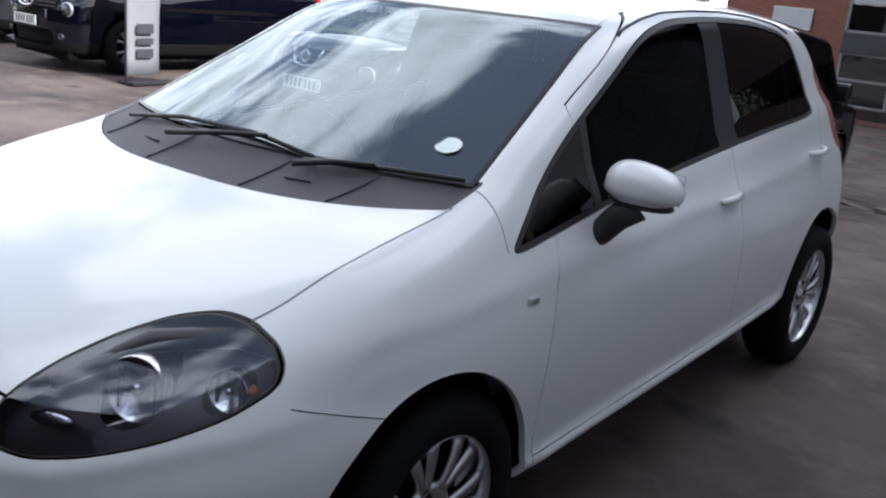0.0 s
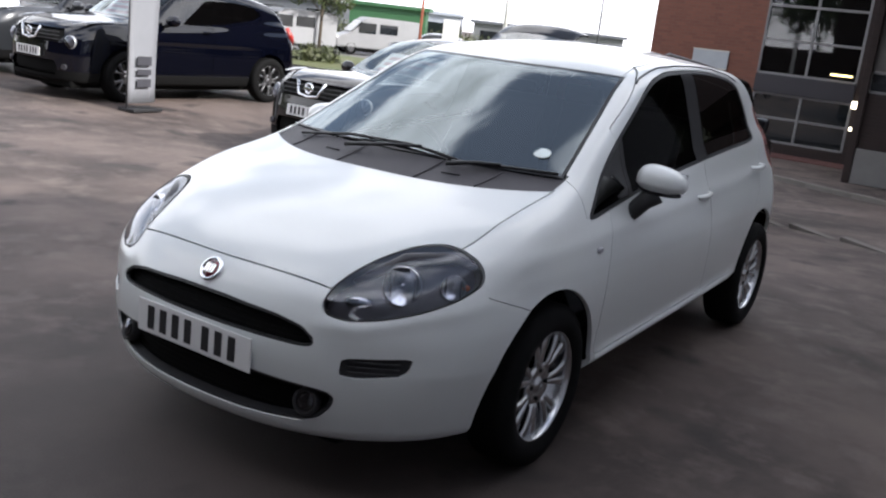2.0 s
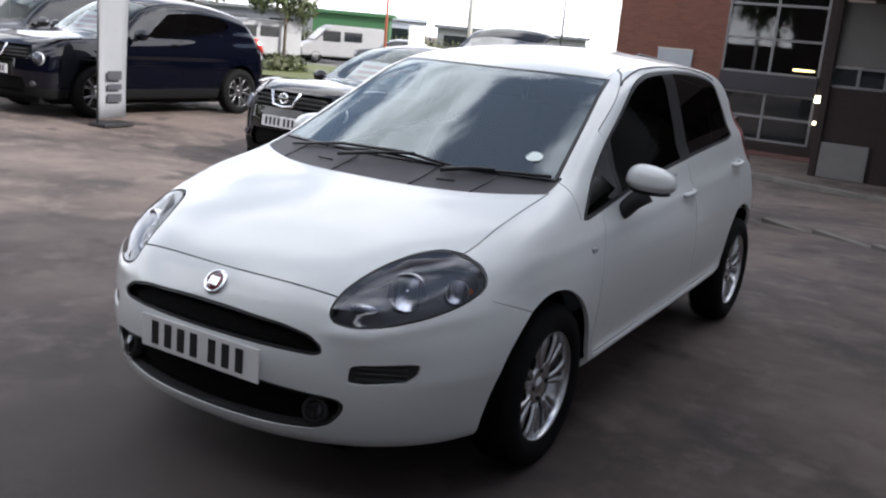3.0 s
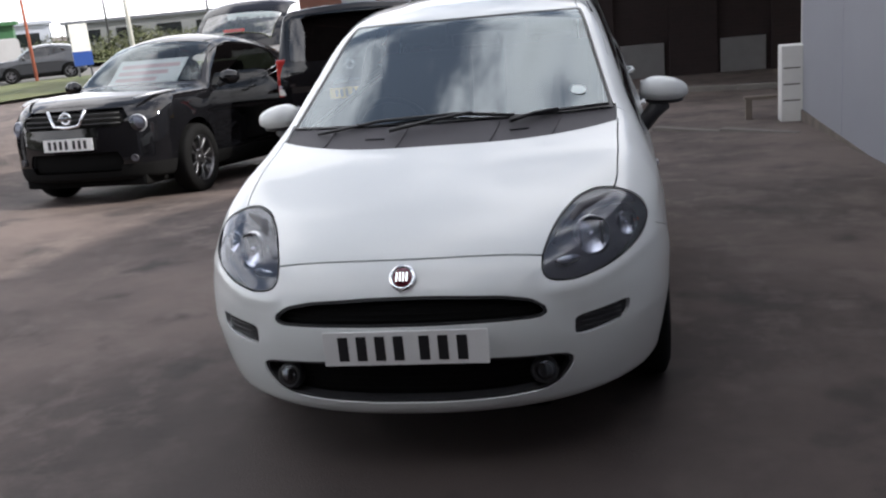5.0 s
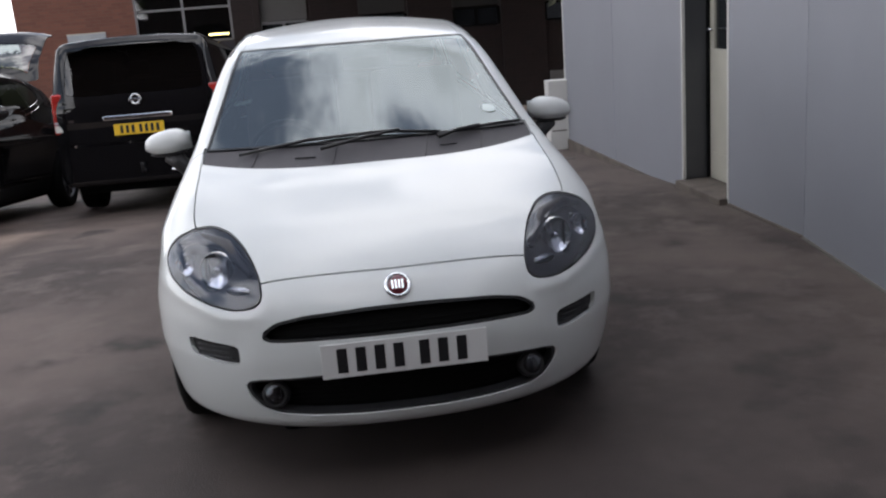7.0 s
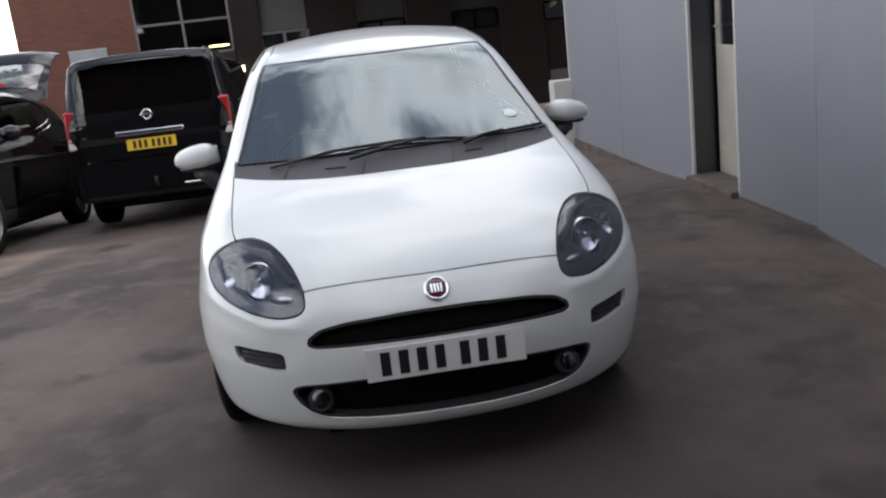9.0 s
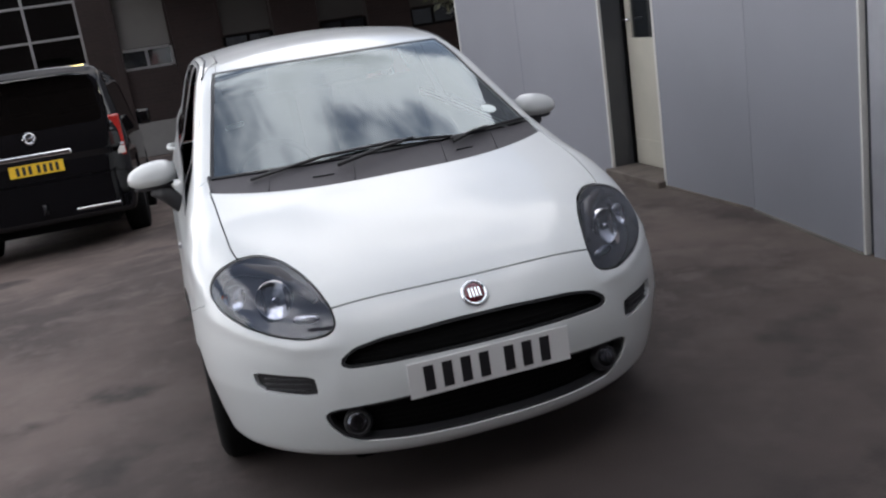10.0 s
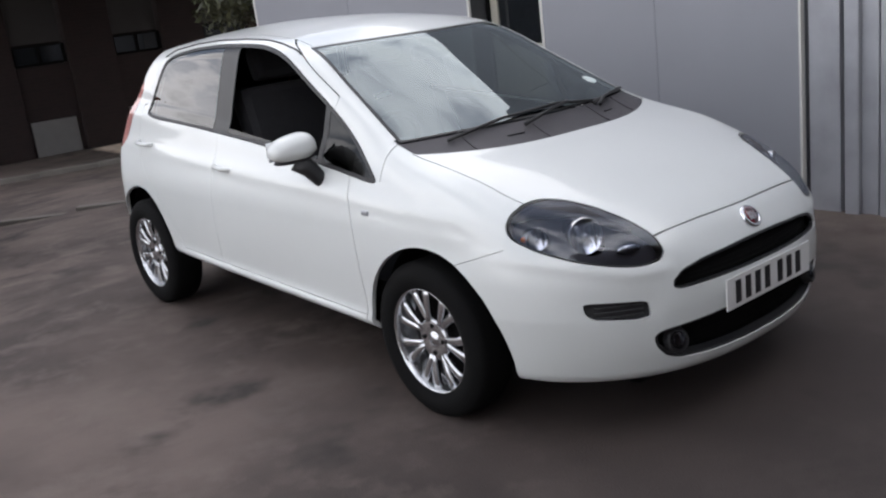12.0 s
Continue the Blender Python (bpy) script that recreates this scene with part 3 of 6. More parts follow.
def hatch_solid(x, y, z):
    """Below zero inside the hatchback's body."""
    x = np.abs(x)
    plan = np.where(y < 1.2, 0.022, 0.050) * ((y - 1.2) / 2.0) ** 2
    sill = 0.017 * np.exp(-((z - 0.312 - 0.036 * y) / 0.026) ** 2) * np.clip((y - 0.25) / 0.15, 0, 1) * np.clip((2.15 - y) / 0.15, 0, 1)
    waist = 0.006 * np.exp(-((z - 0.80 - 0.045 * y) / 0.035) ** 2)
    cheek = 0.024 * np.clip((0.05 - y) / 0.55, 0, 1) ** 2 * (3 - 2 * np.clip((0.05 - y) / 0.55, 0, 1)) * np.clip((z - 0.58) / 0.12, 0, 1)
    flare = (0.014 * np.exp(-((y + 0.02) / 0.40) ** 2) + 0.005 * np.exp(-((y - 2.5) / 0.42) ** 2)) * np.clip((0.82 - z) / 0.25, 0, 1)
    side = x - (FLANK(z) - plan - cheek + flare + sill + waist)
    c, e = BONNET_C(y), BONNET_E(y)
    deck = (z - (c + (e - c) * (x / 0.75) ** 2.2)) * 0.95
    r = np.minimum(x / (0.846 - 0.045 * np.clip((0.46 - z) / 0.22, 0, 1)), 0.9995)
    brow = 0.009 * np.exp(-((z - 0.604 - 0.30 * np.maximum(x - 0.56, 0)) / 0.024) ** 2) * np.clip((x - 0.40) / 0.06, 0, 1)
    dip = 0.008 * np.exp(-((z - 0.50) / 0.055) ** 2) * np.clip((x - 0.46) / 0.06, 0, 1) * np.clip((0.76 - x) / 0.08, 0, 1)
    nose = (FASCIA(z) - brow + dip + 0.75 * (1 - (1 - r ** 2.4) ** (1 / 2.4)) - y) * 0.8
    r = np.minimum(x / 0.84, 0.9995)
    tail = (y - (TAIL(z) - 0.05 - 0.55 * (1 - (1 - r ** 2.5) ** (1 / 2.5)))) * 0.9
    low = smax(smax(smax(side, deck, 0.09), nose, 0.07), tail, 0.05)
    low = smax(low, 0.205 + np.where(y < -0.2, 0.024, 0.055) * (x / 0.8) ** 2 + 0.040 * np.clip(y + 0.1, 0, 2.4) - z, 0.05)
    top = (z - (ROOF_C(y) - ROOF_DROP(y) * (x / 0.6) ** 2)) * 0.9
    glass_side = (x - (0.752 - 0.28 * (z - 0.9) - 0.10 * np.maximum(z - 0.9, 0) ** 2 - 0.035 * np.maximum((y - 1.6) / 1.4, 0) ** 2)) * 0.96
    cabin = smax(smax(top, glass_side, 0.066), tail, 0.06)
    cabin = smax(cabin, 0.7 - z, 0.05)
    return smin(low, cabin, 0.035)


def solid_mesh(f, lo, hi, cell):
    """Surface of f = 0 in a box, as points, normals and triangles."""
    n = [int(round((b - a) / cell)) + 1 for a, b in zip(lo, hi)]
    ax = [a + cell * np.arange(m) for a, m in zip(lo, n)]
    g = np.stack(np.meshgrid(*ax, indexing="ij"), -1)
    v = f(g[..., 0], g[..., 1], g[..., 2])
    corners = [v[i:n[0] - 1 + i, j:n[1] - 1 + j, k:n[2] - 1 + k] for i in (0, 1) for j in (0, 1) for k in (0, 1)]
    inside = sum((c < 0).astype(int) for c in corners)
    act = (inside > 0) & (inside < 8)
    idx = -np.ones(act.shape, int)
    idx[act] = np.arange(act.sum())
    cells = np.argwhere(act)
    acc, cnt = np.zeros((len(cells), 3)), np.zeros(len(cells))
    for a in range(3):
        step = np.eye(3, dtype=int)[a]
        others = [b for b in range(3) if b != a]
        for p in (0, 1):
            for q in (0, 1):
                o = np.zeros(3, int)
                o[others[0]], o[others[1]] = p, q
                c0 = cells + o
                v0, v1 = v[tuple(c0.T)], v[tuple((c0 + step).T)]
                m = (v0 < 0) != (v1 < 0)
                u = np.where(m, v0 / np.where(m, v0 - v1, 1), 0)
                acc += m[:, None] * (c0 + u[:, None] * step)
                cnt += m
    pts = np.array(lo) + cell * acc / cnt[:, None]
    quads = []
    for a in range(3):
        b, c = (a + 1) % 3, (a + 2) % 3
        sl0, sl1 = [slice(None)] * 3, [slice(None)] * 3
        sl0[a], sl1[a] = slice(0, n[a] - 1), slice(1, n[a])
        for k in (b, c):
            sl0[k] = sl1[k] = slice(1, n[k] - 1)
        v0, v1 = v[tuple(sl0)], v[tuple(sl1)]
        e = np.argwhere((v0 < 0) != (v1 < 0))
        neg = (v0 < 0)[tuple(e.T)]
        e[:, [b, c]] += 1
        eb, ec = np.eye(3, dtype=int)[b], np.eye(3, dtype=int)[c]
        q = np.stack([idx[tuple((e - o).T)] for o in (eb * 0, eb, eb + ec, ec)], 1)
        q[~neg] = q[~neg][:, ::-1]
        quads.append(q)
    q = np.concatenate(quads)
    q = q[(q >= 0).all(1)]
    tris = np.concatenate([q[:, [0, 1, 2]], q[:, [0, 2, 3]]])
    for _ in range(4):
        d, gr = f(*pts.T), slope(f, pts)
        pts = pts - np.clip(d / np.maximum((gr ** 2).sum(1), 0.05), -cell, cell)[:, None] * gr
    gr = slope(f, pts)
    return pts, gr / np.linalg.norm(gr, axis=1)[:, None], tris


def slope(f, p, e=0.004):
    return np.stack([(f(*(p + e * d).T) - f(*(p - e * d).T)) / (2 * e) for d in np.eye(3)], 1)


def clip(mesh, f):
    """The part of a mesh where f (one value a point) is below zero."""
    p, nr, t = mesh
    f = np.where(np.abs(f) < 1e-7, 1e-7, f)
    ins = f[t] < 0
    k = ins.sum(1)
    keep = [t[k == 3]]
    made, pairs = [], []
    for want in (1, 2):
        m = t[k == want]
        if not len(m):
            continue
        lone = (f[m] < 0) == (want == 1)
        r = lone.argmax(1)
        a, b, c = (m[np.arange(len(m)), (r + s) % 3] for s in range(3))
        base = sum(len(x) for x in pairs)
        pairs += [np.stack([a, b], 1), np.stack([a, c], 1)]
        ab = -1 - (base + np.arange(len(m)))
        ac = -1 - (base + len(m) + np.arange(len(m)))
        made += [np.stack([a, ab, ac], 1)] if want == 1 else [np.stack([b, c, ac], 1), np.stack([b, ac, ab], 1)]
    if pairs:
        e = np.sort(np.concatenate(pairs), 1)
        ue, inv = np.unique(e, axis=0, return_inverse=True)
        inv = inv.reshape(-1)
        f0, f1 = f[ue[:, 0]], f[ue[:, 1]]
        u = (f0 / (f0 - f1))[:, None]
        np_, nn = (q[ue[:, 0]] * (1 - u) + q[ue[:, 1]] * u for q in (p, nr))
        new_t = np.concatenate(made)
        low = new_t < 0
        new_t[low] = len(p) + inv[-1 - new_t[low]]
        keep.append(new_t)
        p, nr = np.concatenate([p, np_]), np.concatenate([nr, nn])
    t = np.concatenate(keep)
    used = np.unique(t)
    back_ = np.zeros(len(p), int)
    back_[used] = np.arange(len(used))
    return p[used], nr[used], back_[t]


def rounded(poly, times=2, cut=0.2):
    """A closed outline with its corners cut."""
    q = np.array(poly, float)
    for _ in range(times):
        r = np.roll(q, -1, 0)
        q = np.stack([(1 - cut) * q + cut * r, cut * q + (1 - cut) * r], 1).reshape(-1, 2)
    return q


def outline(u, v, poly):
    """Distance from an outline in the plane, below zero inside."""
    best, ins = np.full(u.shape, 1e9), np.zeros(u.shape, bool)
    for (x0, y0), (x1, y1) in zip(poly, np.roll(poly, -1, 0)):
        dx, dy = x1 - x0, y1 - y0
        h = np.clip(((u - x0) * dx + (v - y0) * dy) / (dx * dx + dy * dy + 1e-12), 0, 1)
        best = np.minimum(best, (u - x0 - h * dx) ** 2 + (v - y0 - h * dy) ** 2)
        if y0 != y1:
            ins ^= ((y0 > v) != (y1 > v)) & (u < x0 + (v - y0) * dx / dy)
    return np.sqrt(best) * np.where(ins, -1, 1)


def link(name, p, nr, t, material, parent=None, label=""):
    """A mesh object from points, normals and triangles."""
    me = bpy.data.meshes.new(name)
    me.from_pydata(p.tolist(), [], t.tolist())
    me.materials.append(material)
    me.shade_smooth()
    me.normals_split_custom_set_from_vertices([tuple(v) for v in nr])
    ob = new(name, me)
    ob.parent = parent
    if label:
        ob["label"] = label
    return ob


def flip(mesh):
    p, nr, t = mesh
    s = np.array([-1, 1, 1])
    return p * s, nr * s, t[:, ::-1]


def sunk(mesh, depth):
    return mesh[0] - depth * mesh[1], mesh[1], mesh[2]


def lipped(mesh, lip):
    """Adds a folded edge, lip metres deep, round a panel (not along x = 0)."""
    p, nr, t = mesh
    e = np.concatenate([t[:, [0, 1]], t[:, [1, 2]], t[:, [2, 0]]])
    key = np.sort(e, 1)
    _, first, count = np.unique(key, axis=0, return_index=True, return_counts=True)
    b = e[first[count == 1]]
    b = b[~((np.abs(p[b[:, 0], 0]) < 1e-3) & (np.abs(p[b[:, 1], 0]) < 1e-3))]
    k = len(p)
    m = len(b)
    out_ = np.cross(p[b[:, 1]] - p[b[:, 0]], nr[b[:, 0]])
    out_ /= np.maximum(np.linalg.norm(out_, axis=1), 1e-9)[:, None]
    top0, top1 = p[b[:, 0]], p[b[:, 1]]
    q = np.concatenate([p, top0, top1, top0 - lip * nr[b[:, 0]], top1 - lip * nr[b[:, 1]]])
    n2 = np.concatenate([nr, out_, out_, out_, out_])
    i = k + np.arange(m)
    t2 = np.concatenate([t, np.stack([i + m, i, i + 2 * m], 1), np.stack([i + m, i + 2 * m, i + 3 * m], 1)])
    return q, n2, t2


def both(mesh):
    a, b = mesh, flip(mesh)
    return np.concatenate([a[0], b[0]]), np.concatenate([a[1], b[1]]), np.concatenate([a[2], b[2] + len(a[0])])


class Shell:
    """Half a body (x above zero), from which panels are cut one after another with open joints between them."""

    def __init__(self, solid, lo, hi, cell):
        m = solid_mesh(solid, lo, hi, cell)
        self.rest = clip(m, -m[0][:, 0])
        self.rest[0][:, 0] = np.where(np.abs(self.rest[0][:, 0]) < 1e-5, 0, self.rest[0][:, 0])

    def take(self, region, gap=0.004):
        """Cuts out the region (below zero where the function of x, y, z is) and returns it."""
        v = region(*self.rest[0].T)
        got = clip(self.rest, v)
        self.rest = clip(self.rest, gap - v)
        return got

WHEELS = {}


def flat_spoke(rim, h, a0, a1, w0, w1):
    """A flat, slightly dished spoke from the hub to the rim, widening outwards, with chamfered edges."""
    bm = bmesh.new()
    rings = []
    for u in np.linspace(0, 1, 7):
        r = rim * (0.34 + 0.63 * u)
        a = a0 + (a1 - a0) * u ** 0.8
        w = w0 + (w1 - w0) * u ** 1.3
        x = h * (0.60 + 0.10 * math.sin(u * 2.2))
        er, et = (math.cos(a), math.sin(a)), (-math.sin(a), math.cos(a))
        rings.append([bm.verts.new((x + dx, r * er[0] + dt * et[0], r * er[1] + dt * et[1])) for dx, dt in ((-0.022, -w), (-0.005, -w), (0, -w * 0.72), (0, w * 0.72), (-0.005, w), (-0.022, w))])
    for p, q in zip(rings, rings[1:]):
        for k in range(6):
            bm.faces.new((p[k], p[(k + 1) % 6], q[(k + 1) % 6], q[k]))
    bm.faces.new(rings[0])
    bm.faces.new(rings[-1][::-1])
    bmesh.ops.recalc_face_normals(bm, faces=bm.faces[:])
    return bm


def wheel(parent, x, y, z, radius, rim, width, pairs, side, metal, steer=0):
    """A road wheel facing side (+1 or -1 along x): tyre, rim barrel, paired spokes, hub cap."""
    key = (radius, rim, pairs, metal.name)
    if key not in WHEELS:
        h = width / 2
        ty = spun([(rim, -h * 0.8), (rim + 0.012, -h * 0.95), ((rim + radius) / 2, -h * 1.02), (radius - 0.012, -h * 0.85), (radius, -h * 0.6), (radius + 0.001, 0), (radius, h * 0.6), (radius - 0.004, h * 0.72), (radius - 0.014, h * 0.87), ((rim + radius) / 2, h * 1.02), (rim + 0.014, h * 0.95), (rim, h * 0.82)], 56)
        ri = spun([(rim * 0.62, -h * 0.2), (rim * 0.93, -h * 0.3), (rim * 0.95, h * 0.55), (rim * 0.985, h * 0.78), (rim * 1.005, h * 0.86), (rim * 1.015, h * 0.84), (rim * 1.0, h * 0.6), (rim * 0.97, -h * 0.3)], 56)
        sp = []
        for d in (-1, 1):
            sp.append(flat_spoke(rim, h, d * 0.085 * 7 / pairs, d * 0.20 * 7 / pairs, rim * 0.052, rim * 0.098))
        r0 = rim * 0.40
        hub = spun([(0.0, h * 0.62), (0.022, h * 0.62), (0.025, h * 0.56), (0.030, h * 0.52), (0.040, h * 0.54), (r0 * 0.9, h * 0.60), (r0, h * 0.55), (r0 * 1.02, h * 0.40), (r0 * 0.9, h * 0.1)], 36)
        disc = spun([(0.0, h * 0.1), (rim * 0.74, h * 0.1), (rim * 0.76, h * 0.06), (rim * 0.93, -h * 0.1)], 40)
        nut = tube([(h * 0.40, 0.054, 0), (h * 0.612, 0.054, 0)], 0.0085, 8)
        made = []
        for nm, b, m in (("tyre", ty, RUBBER), ("rim", ri, metal), ("spoke", sp[0], metal), ("spoke", sp[1], metal), ("hub", hub, metal), ("brake_disc", disc, VOID), ("wheel_nut", nut, VOID)):
            me = bpy.data.meshes.new(nm)
            b.to_mesh(me)
            b.free()
            me.materials.append(m)
            me.shade_smooth()
            made.append((nm, me))
        WHEELS[key] = made
    w = None
    for nm, me in WHEELS[key]:
        ob = new("wheel" if w is None else nm, me)
        if w is None:
            w = ob
            w.parent = parent
            w.matrix_local = pose(x, y, z, 0, 0, (0 if side > 0 else 180) + steer)
        else:
            ob.parent = w
            if nm in ("wheel_nut", "spoke"):
                k = 4 if nm == "wheel_nut" else pairs
                for i in range(1, k):
                    o = new(nm, me)
                    o.parent, o.matrix_local = w, pose(0, 0, 0, 360 * i / k)
    return w


def squircle(a, b, c, power=2.5):
    """A rounded housing between an ellipsoid and a block."""
    bm = ball(0, 0, 0, 1, 1, 1, None, 32, 20)
    for v in bm.verts:
        d = sum(abs(k) ** power for k in v.co) ** (1 / power)
        v.co = (v.co.x / d * a, v.co.y / d * b, v.co.z / d * c)
    return bm


def smooth_pane(solid, height, foot, head, half, across=96, up=56):
    """An even sheet lying on a body's surface between two curved edges and two sides."""
    u, v = (a.ravel() for a in np.meshgrid(np.linspace(-1, 1, across + 1), np.linspace(0, 1, up + 1), indexing="ij"))
    x = u * 0.58
    for _ in range(12):
        y = foot(x) + (head(x) - foot(x)) * v
        x = u * half(y)
    z = height(x, y)
    for _ in range(10):
        d = (solid(x, y, z + 0.002) - solid(x, y, z - 0.002)) / 0.004
        z = z - np.clip(solid(x, y, z) / np.where(np.abs(d) < 0.2, 0.2, d), -0.02, 0.02)
    p = np.column_stack([x, y, z])
    nr = slope(solid, p, 0.01)
    nr = nr.reshape(across + 1, up + 1, 3)
    for _ in range(60):
        for axis in (0, 1):
            m = np.moveaxis(nr, axis, 0)
            m[1:-1] = 0.5 * m[1:-1] + 0.25 * (m[:-2] + m[2:])
            m[0], m[-1] = 2 * m[1] - m[2], 2 * m[-2] - m[-3]
    nr = nr.reshape(-1, 3)
    nr /= np.linalg.norm(nr, axis=1)[:, None]
    i, j = (a.ravel() for a in np.meshgrid(np.arange(across), np.arange(up), indexing="ij"))
    a, b, c, e = i * (up + 1) + j, (i + 1) * (up + 1) + j, (i + 1) * (up + 1) + j + 1, i * (up + 1) + j + 1
    return p, nr, np.concatenate([np.column_stack([a, b, c]), np.column_stack([a, c, e])])


def seat(parent, x, y, z, material, width=0.5):
    b = box(x - width / 2, x + width / 2, y, y + 0.5, z, z + 0.16, 0.05)
    part("seat", b, material, parent)
    bm = box(-width / 2, width / 2, -0.06, 0.07, 0, 0.60, 0.05)
    bmesh.ops.transform(bm, matrix=pose(x, y + 0.5, z + 0.10, -16), verts=bm.verts)
    part("seat_back", bm, material, parent)
    bm = box(-0.13, 0.13, -0.045, 0.045, 0.62, 0.80, 0.04)
    bmesh.ops.transform(bm, matrix=pose(x, y + 0.5, z + 0.10, -14), verts=bm.verts)
    part("headrest", bm, material, parent)


# ---- the white hatchback ----
LAMP = rounded([(0.424, 0.705), (0.422, 0.655), (0.450, 0.630), (0.52, 0.621), (0.60, 0.634), (0.68, 0.660), (0.738, 0.695), (0.762, 0.735), (0.748, 0.772), (0.715, 0.803), (0.655, 0.827), (0.588, 0.834), (0.526, 0.820), (0.480, 0.790), (0.447, 0.752)])
GRILLE = rounded([(-0.2, 0.622), (0.1, 0.621), (0.3, 0.609), (0.392, 0.590), (0.436, 0.560), (0.438, 0.538), (0.41, 0.528), (0.2, 0.532), (-0.2, 0.532)], 2, 0.12)
INTAKE = rounded([(-0.2, 0.426), (0.2, 0.424), (0.37, 0.412), (0.462, 0.405), (0.498, 0.397), (0.509, 0.377), (0.496, 0.343), (0.462, 0.304), (0.415, 0.284), (0.3, 0.276), (0.12, 0.272), (-0.2, 0.272)], 2, 0.12)
SLOT = rounded([(0.686, 0.526), (0.516, 0.512), (0.514, 0.454), (0.56, 0.451), (0.660, 0.466), (0.680, 0.482)], 2, 0.12)
WINDOWS = rounded([(0.222, 0.868), (0.517, 0.908), (0.80, 0.944), (1.306, 0.994), (1.89, 1.040), (2.455, 1.072), (2.452, 1.13), (2.395, 1.255), (2.335, 1.350), (2.24, 1.388), (2.0, 1.413), (1.746, 1.421), (1.5, 1.416), (1.286, 1.404), (1.125, 1.374), (1.0, 1.332), (0.803, 1.233), (0.646, 1.155), (0.518, 1.085), (0.383, 0.995), (0.29, 0.925)], 2)


def white_hatchback():
    car = tagged(empty("hatchback_car"), "clean white five-door hatchback parked on tarmac, alloy wheels", "car")
    sh = Shell(hatch_solid, (-0.045, -1.02, 0.09), (0.915, 3.27, 1.56), 0.015)
    front = lambda x, y, z: y + 0.25

    def arch(yc, zc, r):
        return lambda x, y, z: np.maximum(np.where(z > zc, np.hypot(y - yc, z - zc), np.abs(y - yc) + 0.12 * (zc - z)) - r, 0.42 - x)
    wells = [sh.take(arch(-0.055, 0.30, 0.372), 0.0), sh.take(arch(2.50, 0.325, 0.372), 0.0)]
    lens = sh.take(lambda x, y, z: np.maximum(outline(x, z, LAMP) + 0.004, front(x, y, z)), 0.004)
    grille = sh.take(lambda x, y, z: np.maximum(outline(x, z, GRILLE), front(x, y, z)), 0.0)
    intake = sh.take(lambda x, y, z: np.maximum(outline(x, z, INTAKE), front(x, y, z)), 0.0)
    slot = sh.take(lambda x, y, z: np.maximum(outline(x, z, SLOT), front(x, y, z)), 0.0)
    # glass
    side_glass = sh.take(lambda x, y, z: np.maximum(np.maximum(outline(y, z, WINDOWS), 0.3 - x), 0.8 - z), 0.003)
    head = lambda x: 0.81 + 0.49 * x * x
    rim_ = lambda y: 0.526 + 0.132 * np.clip(0.95 - y, 0, 2) / 0.73
    foot = lambda x: 0.055 + 0.38 * np.abs(x) ** 2.0
    edge = lambda x: -0.107 + 0.635 * np.abs(x) ** 2.6
    high = lambda x, y, z: 0.90 - z
    pane = lambda x, y, z: np.maximum(np.maximum.reduce([y - head(x), foot(x) - y, (x - rim_(y)) * 0.95]), high(x, y, z))
    screen = sh.take(pane, 0.004)
    cowl = sh.take(lambda x, y, z: np.maximum.reduce([edge(x) - y, y - foot(x) - 0.02, x - 0.668, high(x, y, z)]), 0.003)
    seam = curve((-0.76, 0.44), (-0.41, 0.648), (-0.22, 0.664), (0.0, 0.668), (0.25, 0.676))
    bonnet = sh.take(lambda x, y, z: np.maximum.reduce([(-0.80 + 0.2 * x * x - y), x - seam(y), y - edge(x) - 0.01, 0.6 - z]), 0.005)
    # doors
    frame_ = lambda y, z: outline(y, z, WINDOWS) - 0.042
    lead = curve((0.2, 0.40), (0.35, 0.345), (0.5, 0.345), (0.7, 0.375), (0.86, 0.415), (0.95, 0.43), (1.3, 0.43))
    mid = curve((0.2, 1.55), (0.9, 1.56), (1.5, 1.54))
    back_edge = curve((0.3, 1.96), (0.5, 2.06), (0.68, 2.26), (0.80, 2.43), (0.95, 2.52), (1.10, 2.53), (1.4, 2.46))
    door_low = lambda y: 0.335 + 0.038 * y

    def door(y0, y1):
        return lambda x, y, z: np.maximum.reduce([np.minimum(np.maximum.reduce([frame_(y, z), 0.60 - y, 0.49 - x]), np.maximum(z - (0.90 + 0.105 * (y - 0.3)), -1)), y0(z) - y, y - y1(z), door_low(y) - z, 0.3 - x, 0.25 - z])
    front_door = sh.take(door(lead, mid), 0.0032)
    rear_door = sh.take(door(mid, back_edge), 0.0032)
    bumper = sh.take(lambda x, y, z: np.maximum(y + 0.13, np.where(y < -0.44, -1.0, z - 0.708 + 0.33 * (y + 0.459))), 0.0026)
    wing = sh.take(lambda x, y, z: np.maximum.reduce([y - np.where(z > 0.876, 0.215, lead(z) - 0.004), x * 0 + (0.42 - x), z - 1.02]), 0.004)
    tail_lens = sh.take(lambda x, y, z: np.maximum.reduce([2.70 - 0.55 * (z - 1.0) - y + 0.9 * np.maximum(np.abs(z - 1.08) - 0.14, 0), 0.90 - z, z - 1.27, 0.46 - x]), 0.003)
    tailgate = sh.take(lambda x, y, z: np.maximum.reduce([2.60 + 0.3 * (1.45 - z) - y, x - 0.60, 0.55 - z]), 0.005)
    rear_bumper = sh.take(lambda x, y, z: np.maximum.reduce([2.70 - y, z - 0.62]), 0.005)
    roof = sh.take(lambda x, y, z: np.maximum.reduce([0.78 - y, x - 0.515 + 0.035 * np.clip((y - 0.93) / 0.35, 0, 1), 1.2 - z]), 0.003)
    sides = sh.rest

    def pair(name, mesh, material, lip=0.018, label=""):
        a = link(name, *lipped(mesh, lip), material, car, label)
        b = link(name, *lipped(flip(mesh), lip), material, car, label)
        return a, b

